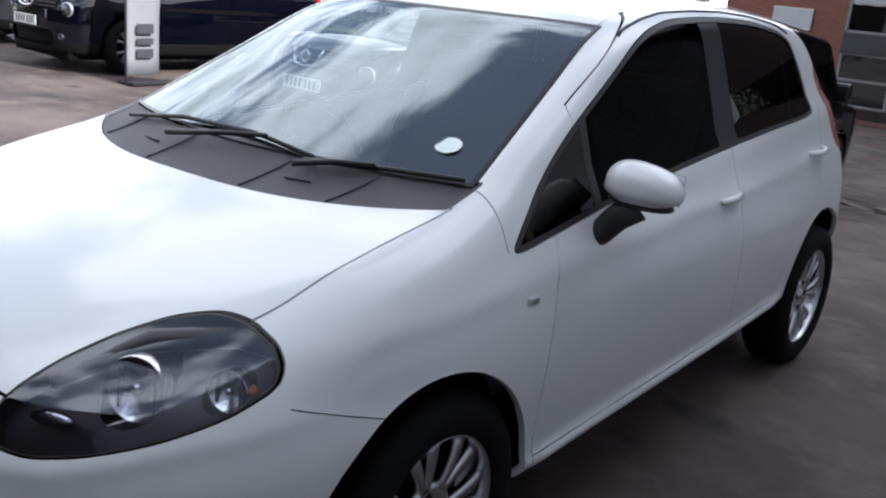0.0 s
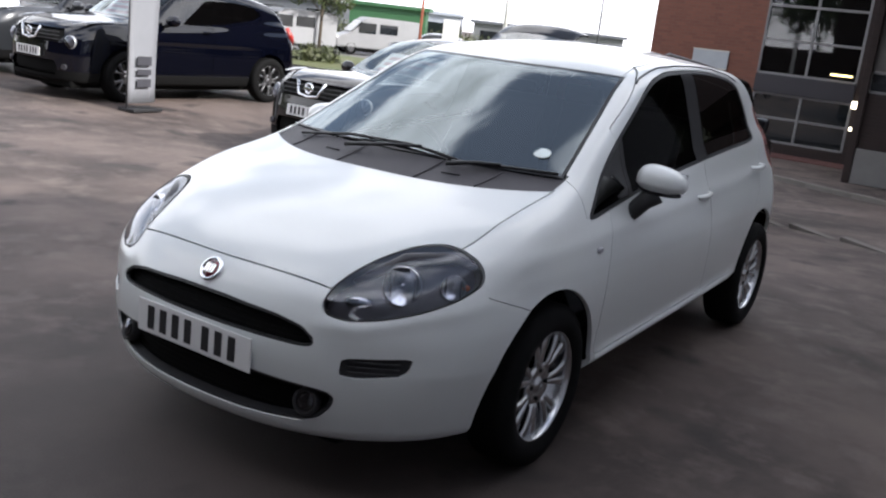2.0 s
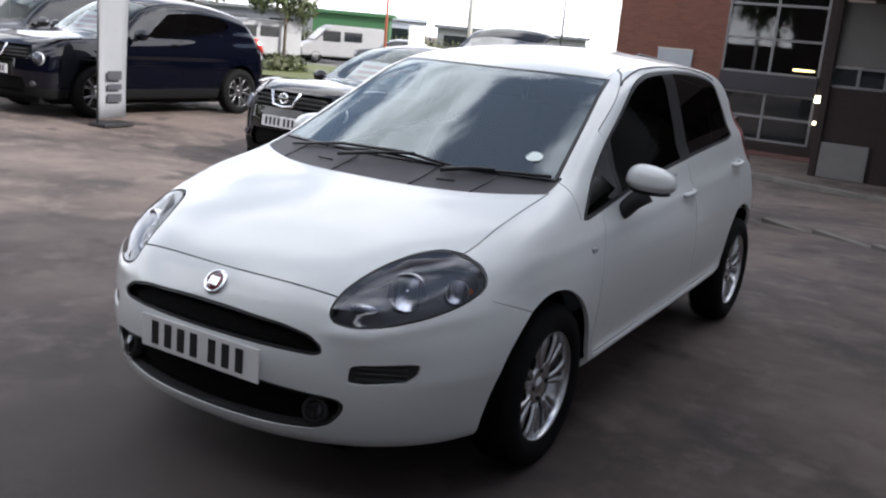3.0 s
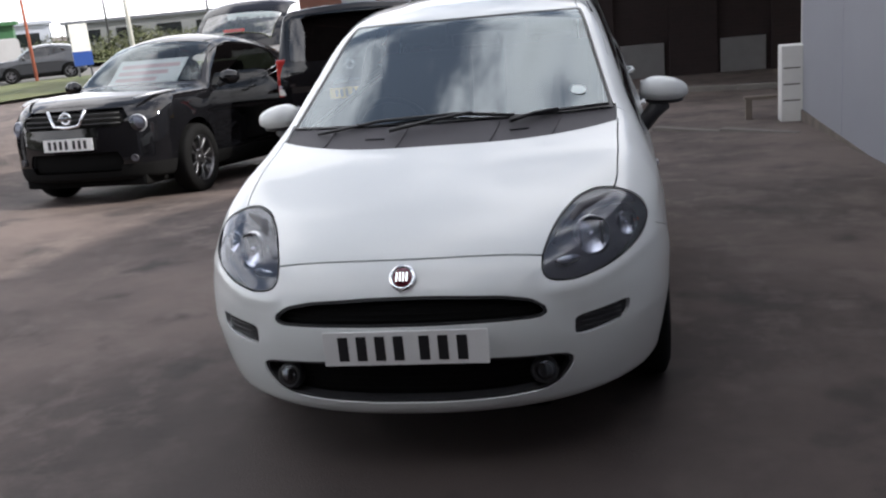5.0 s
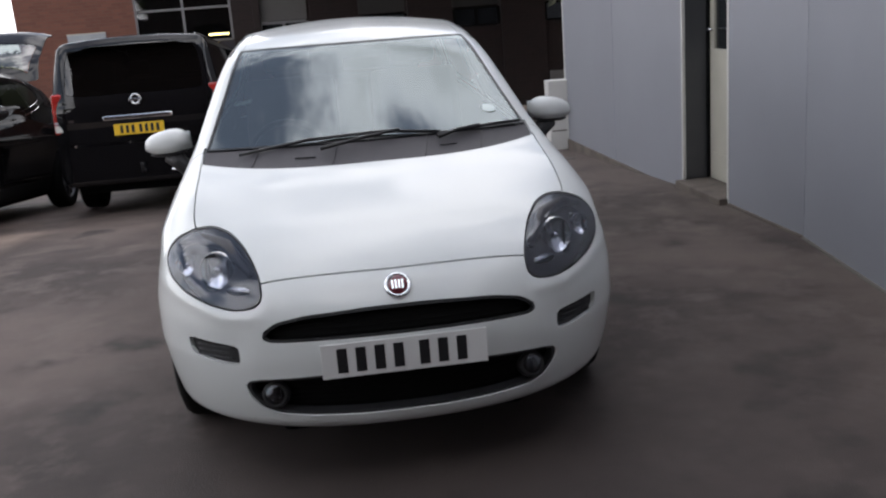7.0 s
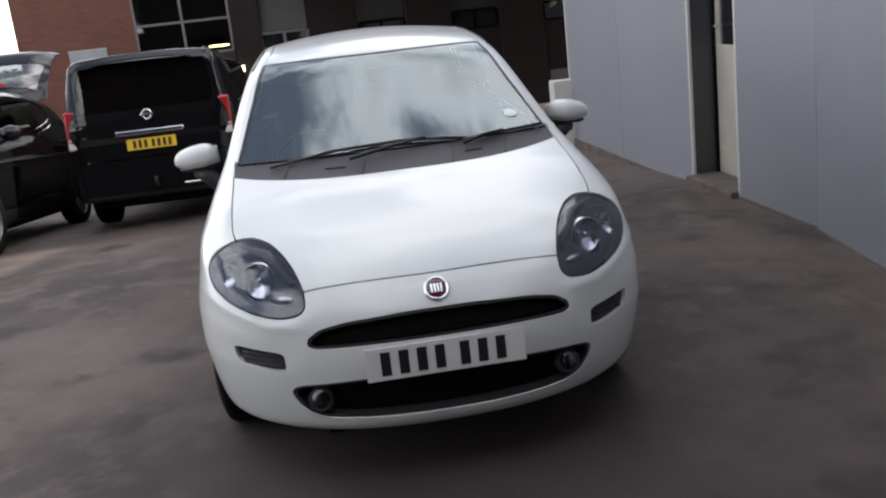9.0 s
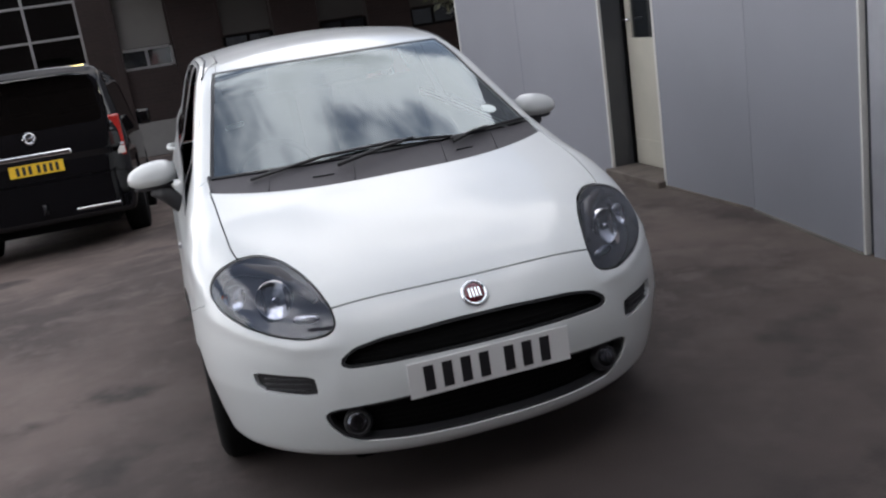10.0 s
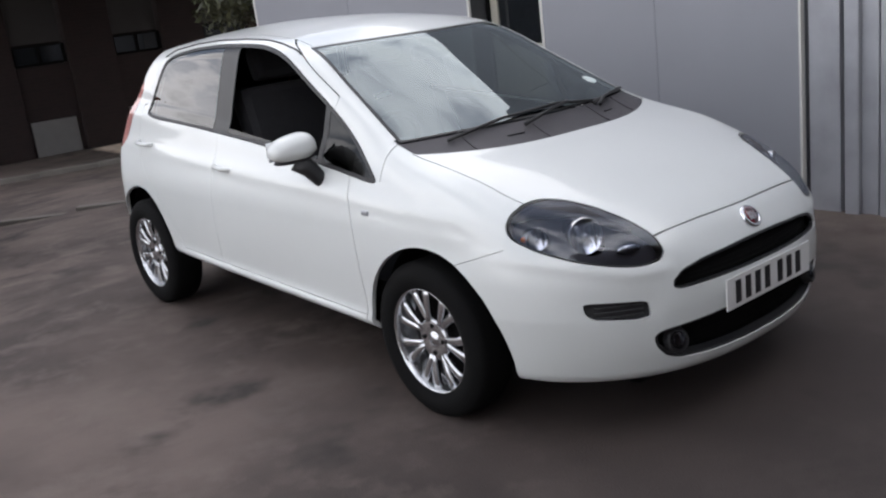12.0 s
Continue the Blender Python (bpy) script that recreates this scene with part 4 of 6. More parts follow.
    def centred(name, mesh, material, lip=0.018, label=""):
        return link(name, *both(lipped(mesh, lip)), material, car, label)
    centred("bonnet", bonnet, WHITE)
    centred("front_bumper", bumper, WHITE)
    centred("roof_panel", roof, WHITE)
    centred("tailgate", tailgate, WHITE)
    centred("rear_bumper", rear_bumper, WHITE)
    screen = smooth_pane(hatch_solid, lambda x, y: ROOF_C(y) - ROOF_DROP(y) * (x / 0.6) ** 2, foot, head, rim_)
    link("windscreen", *lipped(sunk(screen, 0.002), 0.004), SCREEN, car, "raked windscreen mirroring clouds")
    centred("scuttle_panel", sunk(cowl, 0.006), COWL, 0.02, "dark grey plastic scuttle panel")
    pair("front_wing", wing, WHITE)
    pair("tail_lamp", tail_lens, TAILLENS, 0.01, "tall pale red tail lamp")
    doors = [pair("front_door", front_door, WHITE), pair("rear_door", rear_door, WHITE)]
    pair("body_side", sides, WHITE)
    inner = [sunk(m, 0.024) for m in (bonnet, bumper, wing, front_door, rear_door, sides, rear_bumper, roof, tailgate)]
    off, ps, ns, ts = 0, [], [], []
    for m in inner:
        for q in (m, flip(m)):
            ps.append(q[0]), ns.append(-q[1]), ts.append(q[2] + off)
            off += len(q[0])
    link("body_liner", np.concatenate(ps), np.concatenate(ns), np.concatenate(ts), VOID, car, "dark inner body structure")
    # side glazing: quarter light, front pane, pillar, rear pane
    whole = side_glass
    for name, y0, y1, m, lean0, lean1, lab in (("quarter_light", 0.0, 0.628, QUARTER, 0, 0, ""), ("window_divider", 0.632, 0.668, PLASTIC, 0, 0, ""), ("front_side_window", 0.672, 1.476, QUARTER, 0, 0.02, "front side window wound down"), ("door_pillar", 1.480, 1.636, FRIT, 0.02, 0.02, "gloss black door pillar"), ("rear_side_window", 1.640, 3.0, TINTED, 0.02, 0, "dark rear side window")):
        p = whole[0]
        piece = clip(whole, np.maximum(y0 + lean0 * (p[:, 2] - 1) - p[:, 1], p[:, 1] - y1 - lean1 * (p[:, 2] - 1)))
        if name == "front_side_window":
            p = piece[0]
            low = clip(piece, p[:, 2] - 0.955 - 0.105 * (p[:, 1] - 0.672))
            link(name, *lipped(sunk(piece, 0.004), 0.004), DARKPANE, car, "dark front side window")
            link(name, *lipped(sunk(flip(low), 0.004), 0.004), m, car, lab)
            continue
        for q in (piece, flip(piece)):
            link(name, *lipped(sunk(q, 0.004), 0.004), m, car, lab)
    # dark rubber edge round the side glass and the screen
    p = whole[0]
    band = clip(whole, -(outline(p[:, 1], p[:, 2], WINDOWS) + 0.013))
    for q in (band, flip(band)):
        link("window_seal", *q, PLASTIC, car)
    p = screen[0]
    band = clip(screen, -(pane(np.abs(p[:, 0]), p[:, 1], p[:, 2]) + 0.011))
    link("screen_edge", *sunk(band, 0.0008), FRIT, car, "black printed edge of the windscreen")
    # dark rubber line between the door frames and the roof side
    ty_, tz_, to_ = np.array([(0.803, 1.233, 0.044), (0.95, 1.307, 0.044), (1.0, 1.332, 0.040), (1.125, 1.374, 0.025), (1.286, 1.404, 0.018), (1.5, 1.416, 0.018), (1.746, 1.421, 0.018), (2.0, 1.413, 0.019), (2.24, 1.388, 0.022), (2.335, 1.350, 0.026)]).T
    line = []
    for y in np.linspace(0.95, 2.33, 36):
        z, x = float(np.interp(y, ty_, tz_ + to_)), np.linspace(0.4, 0.9, 1001)
        line.append((float(x[hatch_solid(x, np.full_like(x, y), np.full_like(x, z)) < 0][-1]) - 0.0005, y, z))
    for s in (1, -1):
        part("door_seal", tube([(s * (x + 0.0008), y, z + 0.0008) for x, y, z in line], 0.0048, 6), PLASTIC, car, smooth=True)
    # nose: grilles, fog lamps, blanks
    for m, d in ((grille, 0.030), (intake, 0.045)):
        link("grille_back", *both(sunk(m, d)), VOID, car)
    for z0, z1, half, d, count in ((0.536, 0.618, 0.40, 0.029, 5), (0.280, 0.418, 0.36, 0.044, 7)):
        for i in range(count):
            z = z0 + (z1 - z0) * (i + 0.5) / count
            pts = [(x, float(FASCIA(np.array(z))) + 0.75 * (1 - (1 - (abs(x) / 0.835) ** 2.4) ** (1 / 2.4)) + d, z) for x in np.linspace(-half, half, 17)]
            part("grille_slat", tube(pts, 0.0018, 6), VOID, car, smooth=True)
    link("grille_rim", *both(lipped(sunk(clip(grille, -(outline(grille[0][:, 0], grille[0][:, 2], GRILLE) + 0.008)), 0.004), 0.012)), PLASTIC, car, "gloss black grille edge")
    link("intake_rim", *both(lipped(sunk(clip(intake, -(outline(intake[0][:, 0], intake[0][:, 2], INTAKE) + 0.010)), 0.006), 0.03)), PLASTIC, car)
    for q in (slot, flip(slot)):
        link("bumper_blank", *sunk(q, 0.016), PLASTIC, car, "dark grey bumper insert")
        for k in range(3):
            pts = [(p_[0], p_[1] + 0.010, 0.470 + 0.017 * k) for p_ in [(np.sign(q[0][:, 0].mean()) * x, float(FASCIA(np.array(0.48))) + 0.75 * (1 - (1 - (x / 0.835) ** 2.4) ** (1 / 2.4))) for x in np.linspace(0.53, 0.655, 7)]]
            part("blank_rib", tube(pts, 0.003, 6), PLASTIC, car, smooth=True)
    for s in (1, -1):
        fog = part("fog_lamp", spun([(0.029, 0.022), (0.031, 0.002), (0.036, -0.003), (0.042, 0.002), (0.044, 0.03)], 24, "y"), PLASTIC, car, "round front fog lamp", True)
        fog.matrix_local = pose(s * 0.418, -0.838, 0.350, -16, 0, s * 14)
        part("fog_reflector", spun([(0.0, 0.018), (0.012, 0.015), (0.021, 0.004), (0.022, 0.0)], 24, "y"), REFLECT, fog, smooth=True)
        part("fog_surround", spun([(0.022, 0.0), (0.031, 0.004)], 24, "y"), VOID, fog, smooth=True)
        part("fog_bulb", box(-0.003, 0.003, -0.004, 0.016, -0.02, 0.02, 0.001), VOID, fog, "dark bulb shield")
        part("fog_lens", spun([(0.0, -0.010), (0.02, -0.008), (0.031, -0.003)], 24, "y"), LENS, fog, smooth=True)
    # head lamps
    for q, s in ((lens, 1), (flip(lens), -1)):
        bowls = ((0.572, -0.604, 0.716, 0.060, 0.036), (0.684, -0.490, 0.718, 0.038, 0.024))
        tray = sunk(q, 0.045)
        for x, y, z, r, deep in bowls:
            ax = pose(0, 0, 0, -5, 0, s * 22).to_3x3() @ Vector((0, -1, 0))
            rel = tray[0] - np.array((s * x, y, z))
            away = np.linalg.norm(rel - np.outer(rel @ np.array(ax), np.array(ax)), axis=1)
            tray = clip(tray, r * 1.02 - away)
        lamp = link("headlamp", *tray, LAMPBACK, car, "almond-shaped headlamp with dark housing")
        wall_ = lipped(q, 0.056)
        side_t = wall_[2][len(q[2]):]
        link("lamp_side", wall_[0], -wall_[1], side_t, LAMPBACK, lamp)
        link("lamp_lens", *q, LENS, lamp, "clear lamp lens")
        edge_ = clip(q, -(outline(np.abs(q[0][:, 0]), q[0][:, 2], LAMP) + 0.0065))
        link("lamp_seal", *sunk(edge_, -0.0008), PLASTIC, lamp)
        for x, y, z, r, deep in bowls:
            b = part("reflector_bowl", spun([(0.004, deep * 0.7), (r * 0.5, deep * 0.5), (r * 0.85, deep * 0.1), (r, -0.004), (r * 1.02, -0.005), (r * 1.04, 0.0), (r * 1.04, 0.02)], 32, "y"), REFLECT, lamp, "bright chrome reflector bowl", True)
            b.matrix_local = pose(s * x, y, z, -5, 0, s * 22)
            part("bulb", ball(0, deep * 0.2, 0, r * 0.24, deep * 0.5, r * 0.24, None, 12, 8), CHROME, b, smooth=True)
            for k in (-0.62, 0.62):
                part("bowl_rib", box(r * k - 0.003, r * k + 0.003, 0.0, deep * 0.5, -r * 0.75, r * 0.75, 0.001), LAMPBACK, b)
        b = part("side_marker", ball(0, 0, 0, 0.045, 0.012, 0.018, None, 16, 10), REFLECT, lamp, smooth=True)
        b.matrix_local = pose(s * 0.500, -0.722, 0.668, 0, 0, s * 26)
        b = part("indicator_bulb", ball(0, 0, 0, 0.014, 0.014, 0.010, None, 12, 8), AMBER, lamp, "amber indicator bulb", True)
        b.matrix_local = pose(s * 0.712, -0.462, 0.722)
        br = part("lamp_brow", tube([(s * 0.46, -0.70, 0.715), (s * 0.54, -0.55, 0.785), (s * 0.64, -0.435, 0.795), (s * 0.71, -0.40, 0.775)], [0.012, 0.022, 0.022, 0.012], 10), LAMPBACK, lamp, smooth=True)
    # badge, plate
    badge = part("nose_badge", spun([(0.0, -0.004), (0.032, -0.004), (0.034, -0.007), (0.041, -0.006), (0.044, 0.0), (0.044, 0.012)], 40, "y"), CHROME, car, "round chrome-ringed dark red badge", True)
    badge.matrix_local = pose(0, -0.853, 0.672, -38)
    part("badge_disc", spun([(0.0, -0.0065), (0.030, -0.0065), (0.032, -0.004)], 36, "y"), MAROON, badge, smooth=True)
    for i in range(4):
        part("badge_bar", box(-0.0195 + i * 0.0105, -0.0135 + i * 0.0105, -0.009, -0.006, -0.015, 0.015), CHROME, badge)
    bars_on_plate(car, 0.52, 0.111, -0.9165, 0.468, -1, PLATE_W, INK)
    # wheels and wells
    for s in (1, -1):
        for y, z in ((0.0, 0.297), (2.51, 0.305)):
            wheel(car, s * 0.731, y, z, 0.304, 0.202, 0.192, 7, s, ALLOY)
        for yc, zc in ((-0.055, 0.30), (2.50, 0.325)):
            bm = bmesh.new()
            rings = []
            for i in range(25):
                a = math.radians(-4 + 188 * i / 24)
                rings.append([bm.verts.new((s * xx, yc + rr * math.cos(a), zc + rr * math.sin(a))) for xx, rr in ((0.50, 0.30), (0.50, 0.385), (0.745, 0.385))])
            for a, b in zip(rings, rings[1:]):
                for k in range(2):
                    bm.faces.new((a[k], a[k + 1], b[k + 1], b[k]))
            part("wheel_well", bm, VOID, car, smooth=True)
    part("underbody", box(-0.42, 0.42, -0.66, 3.0, 0.135, 0.30, 0.03), VOID, car)
    # mirrors
    for s in (1, -1):
        mir = part("door_mirror", squircle(0.101, 0.076, 0.065), WHITE, car, "white door mirror with black arm", True)
        for v in mir.data.vertices:
            u = s * v.co.x / 0.125
            v.co.z *= 1.0 - 0.22 * u
            if v.co.z < -0.012:
                k = 1 + 7.0 * (v.co.z + 0.012)
                v.co = (v.co.x * k, v.co.y * k, -0.012 + 0.75 * (v.co.z + 0.012))
            v.co.y = v.co.y if v.co.y < 0.045 else 0.045 + 0.2 * (v.co.y - 0.045)
        mir.matrix_local = pose(s * 0.876, 0.655, 1.000, 0, s * 4, s * 18)
        part("mirror_base", ball(0, -0.005, -0.036, 0.086, 0.050, 0.016), PLASTIC, mir, smooth=True)
        part("mirror_glass", box(-0.09, 0.09, 0.050, 0.054, -0.035, 0.045, 0.0015), CHROME, mir)
        part("mirror_arm", tube([(s * -0.01, 0.0, -0.045), (s * -0.05, -0.01, -0.085), (s * -0.085, -0.005, -0.135), (s * -0.10, 0.0, -0.155)], [0.045, 0.036, 0.034, 0.03], 12), PLASTIC, mir, "black plastic mirror arm", True)
        # handles, wing badge
        for (y, z), d in zip(((1.462, 0.862), (2.425, 0.934)), doors):
            x = s * float(FLANK(np.array(z)) - 0.004)
            dd = d[0] if s > 0 else d[1]
            part("handle", tube([(x - s * 0.008, y - 0.085, z - 0.006), (x + s * 0.022, y - 0.065, z - 0.003), (x + s * 0.028, y, z), (x + s * 0.022, y + 0.065, z + 0.004), (x - s * 0.008, y + 0.085, z + 0.006)], [0.009, 0.012, 0.012, 0.012, 0.009], 10), WHITE, dd, smooth=True)
        part("wing_badge", box(s * 0.812, s * 0.8275, 0.262, 0.302, 0.756, 0.774, 0.004), FROST, car)
    # wipers: two blades with their arms
    blade_mat = mat("wiper_rubber", (0.012, 0.012, 0.013), 0.5, 0, 0.1, 20)

    def on_glass(x, y, up):
        return (x, y, float(ROOF_C(np.array(y)) - ROOF_DROP(np.array(y)) * (x / 0.6) ** 2) + up)
    for blade, arm in ((((-0.52, 0.095), (-0.25, 0.082), (0.06, 0.075), (0.285, 0.066)), ((-0.20, 0.0), (-0.02, 0.035), (0.12, 0.068))), (((0.27, 0.05), (0.47, 0.128), (0.64, 0.208)), ((0.27, 0.02), (0.36, 0.075), (0.45, 0.115)))):
        w = part("wiper", tube([on_glass(x, y + 0.006, 0.012) for x, y in blade], 0.0065, 8), blade_mat, car, "black wiper blade", True)
        part("wiper_arm", tube([on_glass(x, y, 0.024) for x, y in arm], [0.009, 0.007, 0.006], 8), blade_mat, w, smooth=True)
    # moulded lines and vents of the scuttle
    def on_body(x, y):
        z = np.linspace(0.8, 1.2, 1601)
        inside = hatch_solid(np.full_like(z, x), np.full_like(z, y), z) < 0
        return float(z[inside][-1])
    for x in (-0.47, -0.16, 0.20, 0.43):
        y0, y1 = float(edge(x)) + 0.012, float(foot(x)) - 0.004
        pts = [(x + 0.03 * k, y0 + (y1 - y0) * k, on_body(x + 0.03 * k, y0 + (y1 - y0) * k) - 0.0035) for k in np.linspace(0, 1, 7)]
        part("scuttle_rib", tube(pts, 0.0022, 6), COWL, car, smooth=True)
    for x0, x1 in ((-0.30, -0.22), (0.27, 0.34)):
        pts = [(x, 0.5 * float(edge(x) + foot(x)), on_body(x, 0.5 * float(edge(x) + foot(x))) - 0.0035) for x in np.linspace(x0, x1, 5)]
        part("scuttle_vent", tube(pts, 0.0030, 8), PLASTIC, car, smooth=True)
    # stickers on the glass
    b = part("windscreen_disc", spun([(0.0, 0.0), (0.034, 0.0), (0.034, 0.001)], 32, "z"), PAPER, car, "pale round paper disc on the screen")
    b.matrix_local = pose(*on_glass(0.522, 0.292, 0.0), 25, 7, 0)
    b = part("screen_label", box(-0.036, 0.036, -0.014, 0.014, 0, 0.001), PAPER, car, "small white label on the screen")
    b.matrix_local = pose(*on_glass(-0.510, 0.490, -0.007), 25, -7, -8)
    # cabin
    part("dashboard", box(-0.66, 0.66, 0.25, 0.62, 0.70, 0.93, 0.08), SEAT, car)
    part("cabin_floor", box(-0.62, 0.62, 0.3, 2.9, 0.32, 0.40), SEAT, car)
    for x in (-0.34, 0.34):
        seat(car, x, 0.95, 0.52, SEAT)
    part("rear_bench", box(-0.58, 0.58, 1.85, 2.35, 0.50, 0.68, 0.05), SEAT, car)
    part("rear_seat_back", box(-0.58, 0.58, 2.30, 2.45, 0.60, 1.14, 0.05), SEAT, car)
    for x in (-0.34, 0.34):
        part("headrest", box(x - 0.12, x + 0.12, 2.36, 2.44, 1.10, 1.24, 0.03), SEAT, car)
    st = part("steering_wheel", spun([(0.170 + 0.014 * math.cos(a), 0.014 * math.sin(a)) for a in [2 * math.pi * k / 8 for k in range(9)]], 32, "y"), PLASTIC, car, smooth=True)
    st.matrix_local = pose(-0.35, 0.72, 0.90, 25)
    part("wheel_boss", ball(0, 0, 0, 0.16, 0.02, 0.05, None, 16, 8), PLASTIC, st, smooth=True)
    part("rear_view_mirror", box(-0.06, 0.16, 0.83, 0.86, 1.25, 1.31, 0.015), PLASTIC, car)
    return car


white_hatchback()

# ---- the other vehicles ----
J_BON_C = curve((-1.0, 0.70), (-0.86, 0.83), (-0.72, 0.93), (-0.4, 1.01), (0.0, 1.06), (0.4, 1.09), (3.5, 1.12))
J_BON_E = curve((-1.0, 0.66), (-0.86, 0.78), (-0.6, 0.93), (-0.3, 1.0), (0.1, 1.03), (1.0, 1.05), (2.0, 1.12), (2.6, 1.20), (3.5, 1.15))
J_FASC = curve((0.1, -0.70), (0.2, -0.80), (0.32, -0.85), (0.5, -0.865), (0.66, -0.86), (0.8, -0.83), (0.92, -0.72), (1.05, -0.5))
J_FLANK = curve((0.1, 0.74), (0.2, 0.80), (0.32, 0.845), (0.5, 0.862), (0.7, 0.872), (0.85, 0.868), (0.97, 0.84), (1.08, 0.79), (1.3, 0.74))
J_TAIL = curve((0.15, 3.1), (0.3, 3.22), (0.5, 3.26), (0.75, 3.25), (0.95, 3.2), (1.1, 3.1), (1.3, 2.95), (1.5, 2.75))
J_ROOF = curve((-0.6, 0.75), (0.0, 0.98), (0.3, 1.12), (0.65, 1.37), (0.95, 1.53), (1.25, 1.60), (1.6, 1.62), (2.1, 1.595), (2.6, 1.52), (3.0, 1.42), (3.4, 1.30))


def crossover_solid(x, y, z):
    x = np.abs(x)
    bulge = 0.035 * (np.exp(-(y / 0.42) ** 2) + np.exp(-((y - 2.53) / 0.45) ** 2)) * np.clip((1.05 - z) / 0.3, 0, 1)
    side = x - (J_FLANK(z) - 0.045 + bulge - 0.02 * ((y - 1.2) / 2) ** 2)
    c, e = J_BON_C(y), J_BON_E(y)
    deck = z - (c + (e - c) * (x / 0.75) ** 2.2)
    r = np.minimum(x / 0.87, 0.9995)
    nose = (J_FASC(z) + 0.62 * (1 - (1 - r ** 2.5) ** 0.4) - y) * 0.8
    tail = (y - (J_TAIL(z) - 0.45 * (1 - (1 - r ** 2.6) ** (1 / 2.6)))) * 0.9
    low = smax(smax(smax(side, deck, 0.10), nose, 0.08), tail, 0.08)
    low = smax(low, 0.22 - z, 0.05)
    top = (z - (J_ROOF(y) - 0.09 * (x / 0.6) ** 2)) * 0.9
    gs = (x - (0.79 - 0.34 * (z - 1.0) - 0.06 * np.maximum((y - 1.6) / 1.4, 0) ** 2)) * 0.95
    cabin = smax(smax(smax(top, gs, 0.09), tail, 0.06), 0.8 - z, 0.05)
    return smin(low, cabin, 0.04)


J_WINDOWS = rounded([(0.42, 1.02), (1.0, 1.06), (1.6, 1.10), (2.25, 1.20), (2.45, 1.27), (2.30, 1.39), (2.0, 1.46), (1.5, 1.50), (1.1, 1.47), (0.82, 1.37), (0.58, 1.18)])
J_WHEELY, J_TAILRED = 2.53, mat("red_tail_lens", (0.35, 0.02, 0.015), 0.15, 0, 0.2, 10, coat=1.0)


def crossover(m, paint, label, opened=False, sheet=True, cell=0.026):
    """A small crossover with round low head lamps; its tailgate may stand open."""
    car = tagged(empty("crossover_car", m), label, "car")
    sh = Shell(crossover_solid, (-0.05, -1.0, 0.12), (0.95, 3.4, 1.66), cell)

    def arch(yc):
        return lambda x, y, z: np.maximum(np.where(z > 0.34, np.hypot(y - yc, z - 0.34), np.abs(y - yc)) - 0.39, 0.45 - x)
    sh.take(arch(0.0), 0.0), sh.take(arch(J_WHEELY), 0.0)
    grille = sh.take(lambda x, y, z: np.maximum.reduce([np.abs(z - 0.80) - 0.085, x - 0.56 + 0.8 * np.abs(z - 0.80), y + 0.4]), 0.0)
    intake = sh.take(lambda x, y, z: np.maximum.reduce([np.abs(z - 0.40) - 0.09, x - 0.50 + 0.5 * np.abs(z - 0.4), y + 0.4]), 0.0)
    side_glass = sh.take(lambda x, y, z: np.maximum(np.maximum(outline(y, z, J_WINDOWS), 0.3 - x), 0.9 - z), 0.004)
    screen = sh.take(lambda x, y, z: np.maximum.reduce([y - 0.93 - 0.3 * x * x, 0.27 + 0.35 * x * x - y, x - 0.56 - 0.17 * np.clip((0.95 - y) / 0.7, 0, 2), 0.98 - z]), 0.005)
    bonnet = sh.take(lambda x, y, z: np.maximum.reduce([-0.70 + 0.2 * x * x - y, x - 0.62 - 0.06 * (y + 0.3), y - 0.22 - 0.35 * x * x, 0.75 - z]), 0.006)
    hglass = sh.take(lambda x, y, z: np.maximum.reduce([2.70 + 0.25 * (1.45 - z) - y, x - 0.50 - 0.1 * (1.4 - z), 1.12 - z, z - 1.43]), 0.006)
    hatch = sh.take(lambda x, y, z: np.maximum.reduce([2.62 + 0.25 * (1.45 - z) - y, x - 0.60, 0.72 - z]), 0.0)
    fr = sh.take(lambda x, y, z: np.maximum.reduce([y - 1.44, 0.42 - y, np.where(z > 1.02, outline(y, z, J_WINDOWS) - 0.05, -1), 0.40 - z, 0.3 - x]), 0.006)
    rr = sh.take(lambda x, y, z: np.maximum.reduce([y - 2.42 + 0.6 * np.clip(0.8 - z, 0, 1), 1.44 - y, np.where(z > 1.05, outline(y, z, J_WINDOWS) - 0.05, -1), 0.40 - z, 0.3 - x]), 0.006)
    skirt = sh.take(lambda x, y, z: z - 0.37, 0.0)
    for nm, q in (("bonnet", bonnet), ("body_shell", sh.rest)):
        link(nm, *both(lipped(q, 0.02)), paint, car)
    for nm, q in (("front_door", fr), ("rear_door", rr)):
        for w in (q, flip(q)):
            link(nm, *lipped(w, 0.02), paint, car)
    link("lower_skirt", *both(skirt), RUBBER, car, "black plastic lower skirt")
    link("windscreen", *both(screen), CARGLASS, car)
    for w in (side_glass, flip(side_glass)):
        link("side_window", *sunk(w, 0.004), TINTED, car)
    for q, d in ((grille, 0.03), (intake, 0.04)):
        link("grille", *both(sunk(q, d)), VOID, car)
    for k in range(3):
        part("grille_bar", tube([(x, -0.85 + 0.32 * abs(x) ** 2.2, 0.75 + 0.045 * k) for x in np.linspace(-0.5, 0.5, 11)], 0.007, 6), PLASTIC, car, smooth=True)
    part("chrome_vee", tube([(-0.20, -0.842, 0.885), (-0.13, -0.872, 0.745), (0, -0.88, 0.730), (0.13, -0.872, 0.745), (0.20, -0.842, 0.885)], 0.016, 8), CHROME, car, "chrome vee on the grille", True)
    bd = part("nose_badge", spun([(0.035, 0.0), (0.045, -0.012), (0.055, -0.012), (0.060, 0.0)], 28, "y"), CHROME, car, "round chrome ring badge", True)
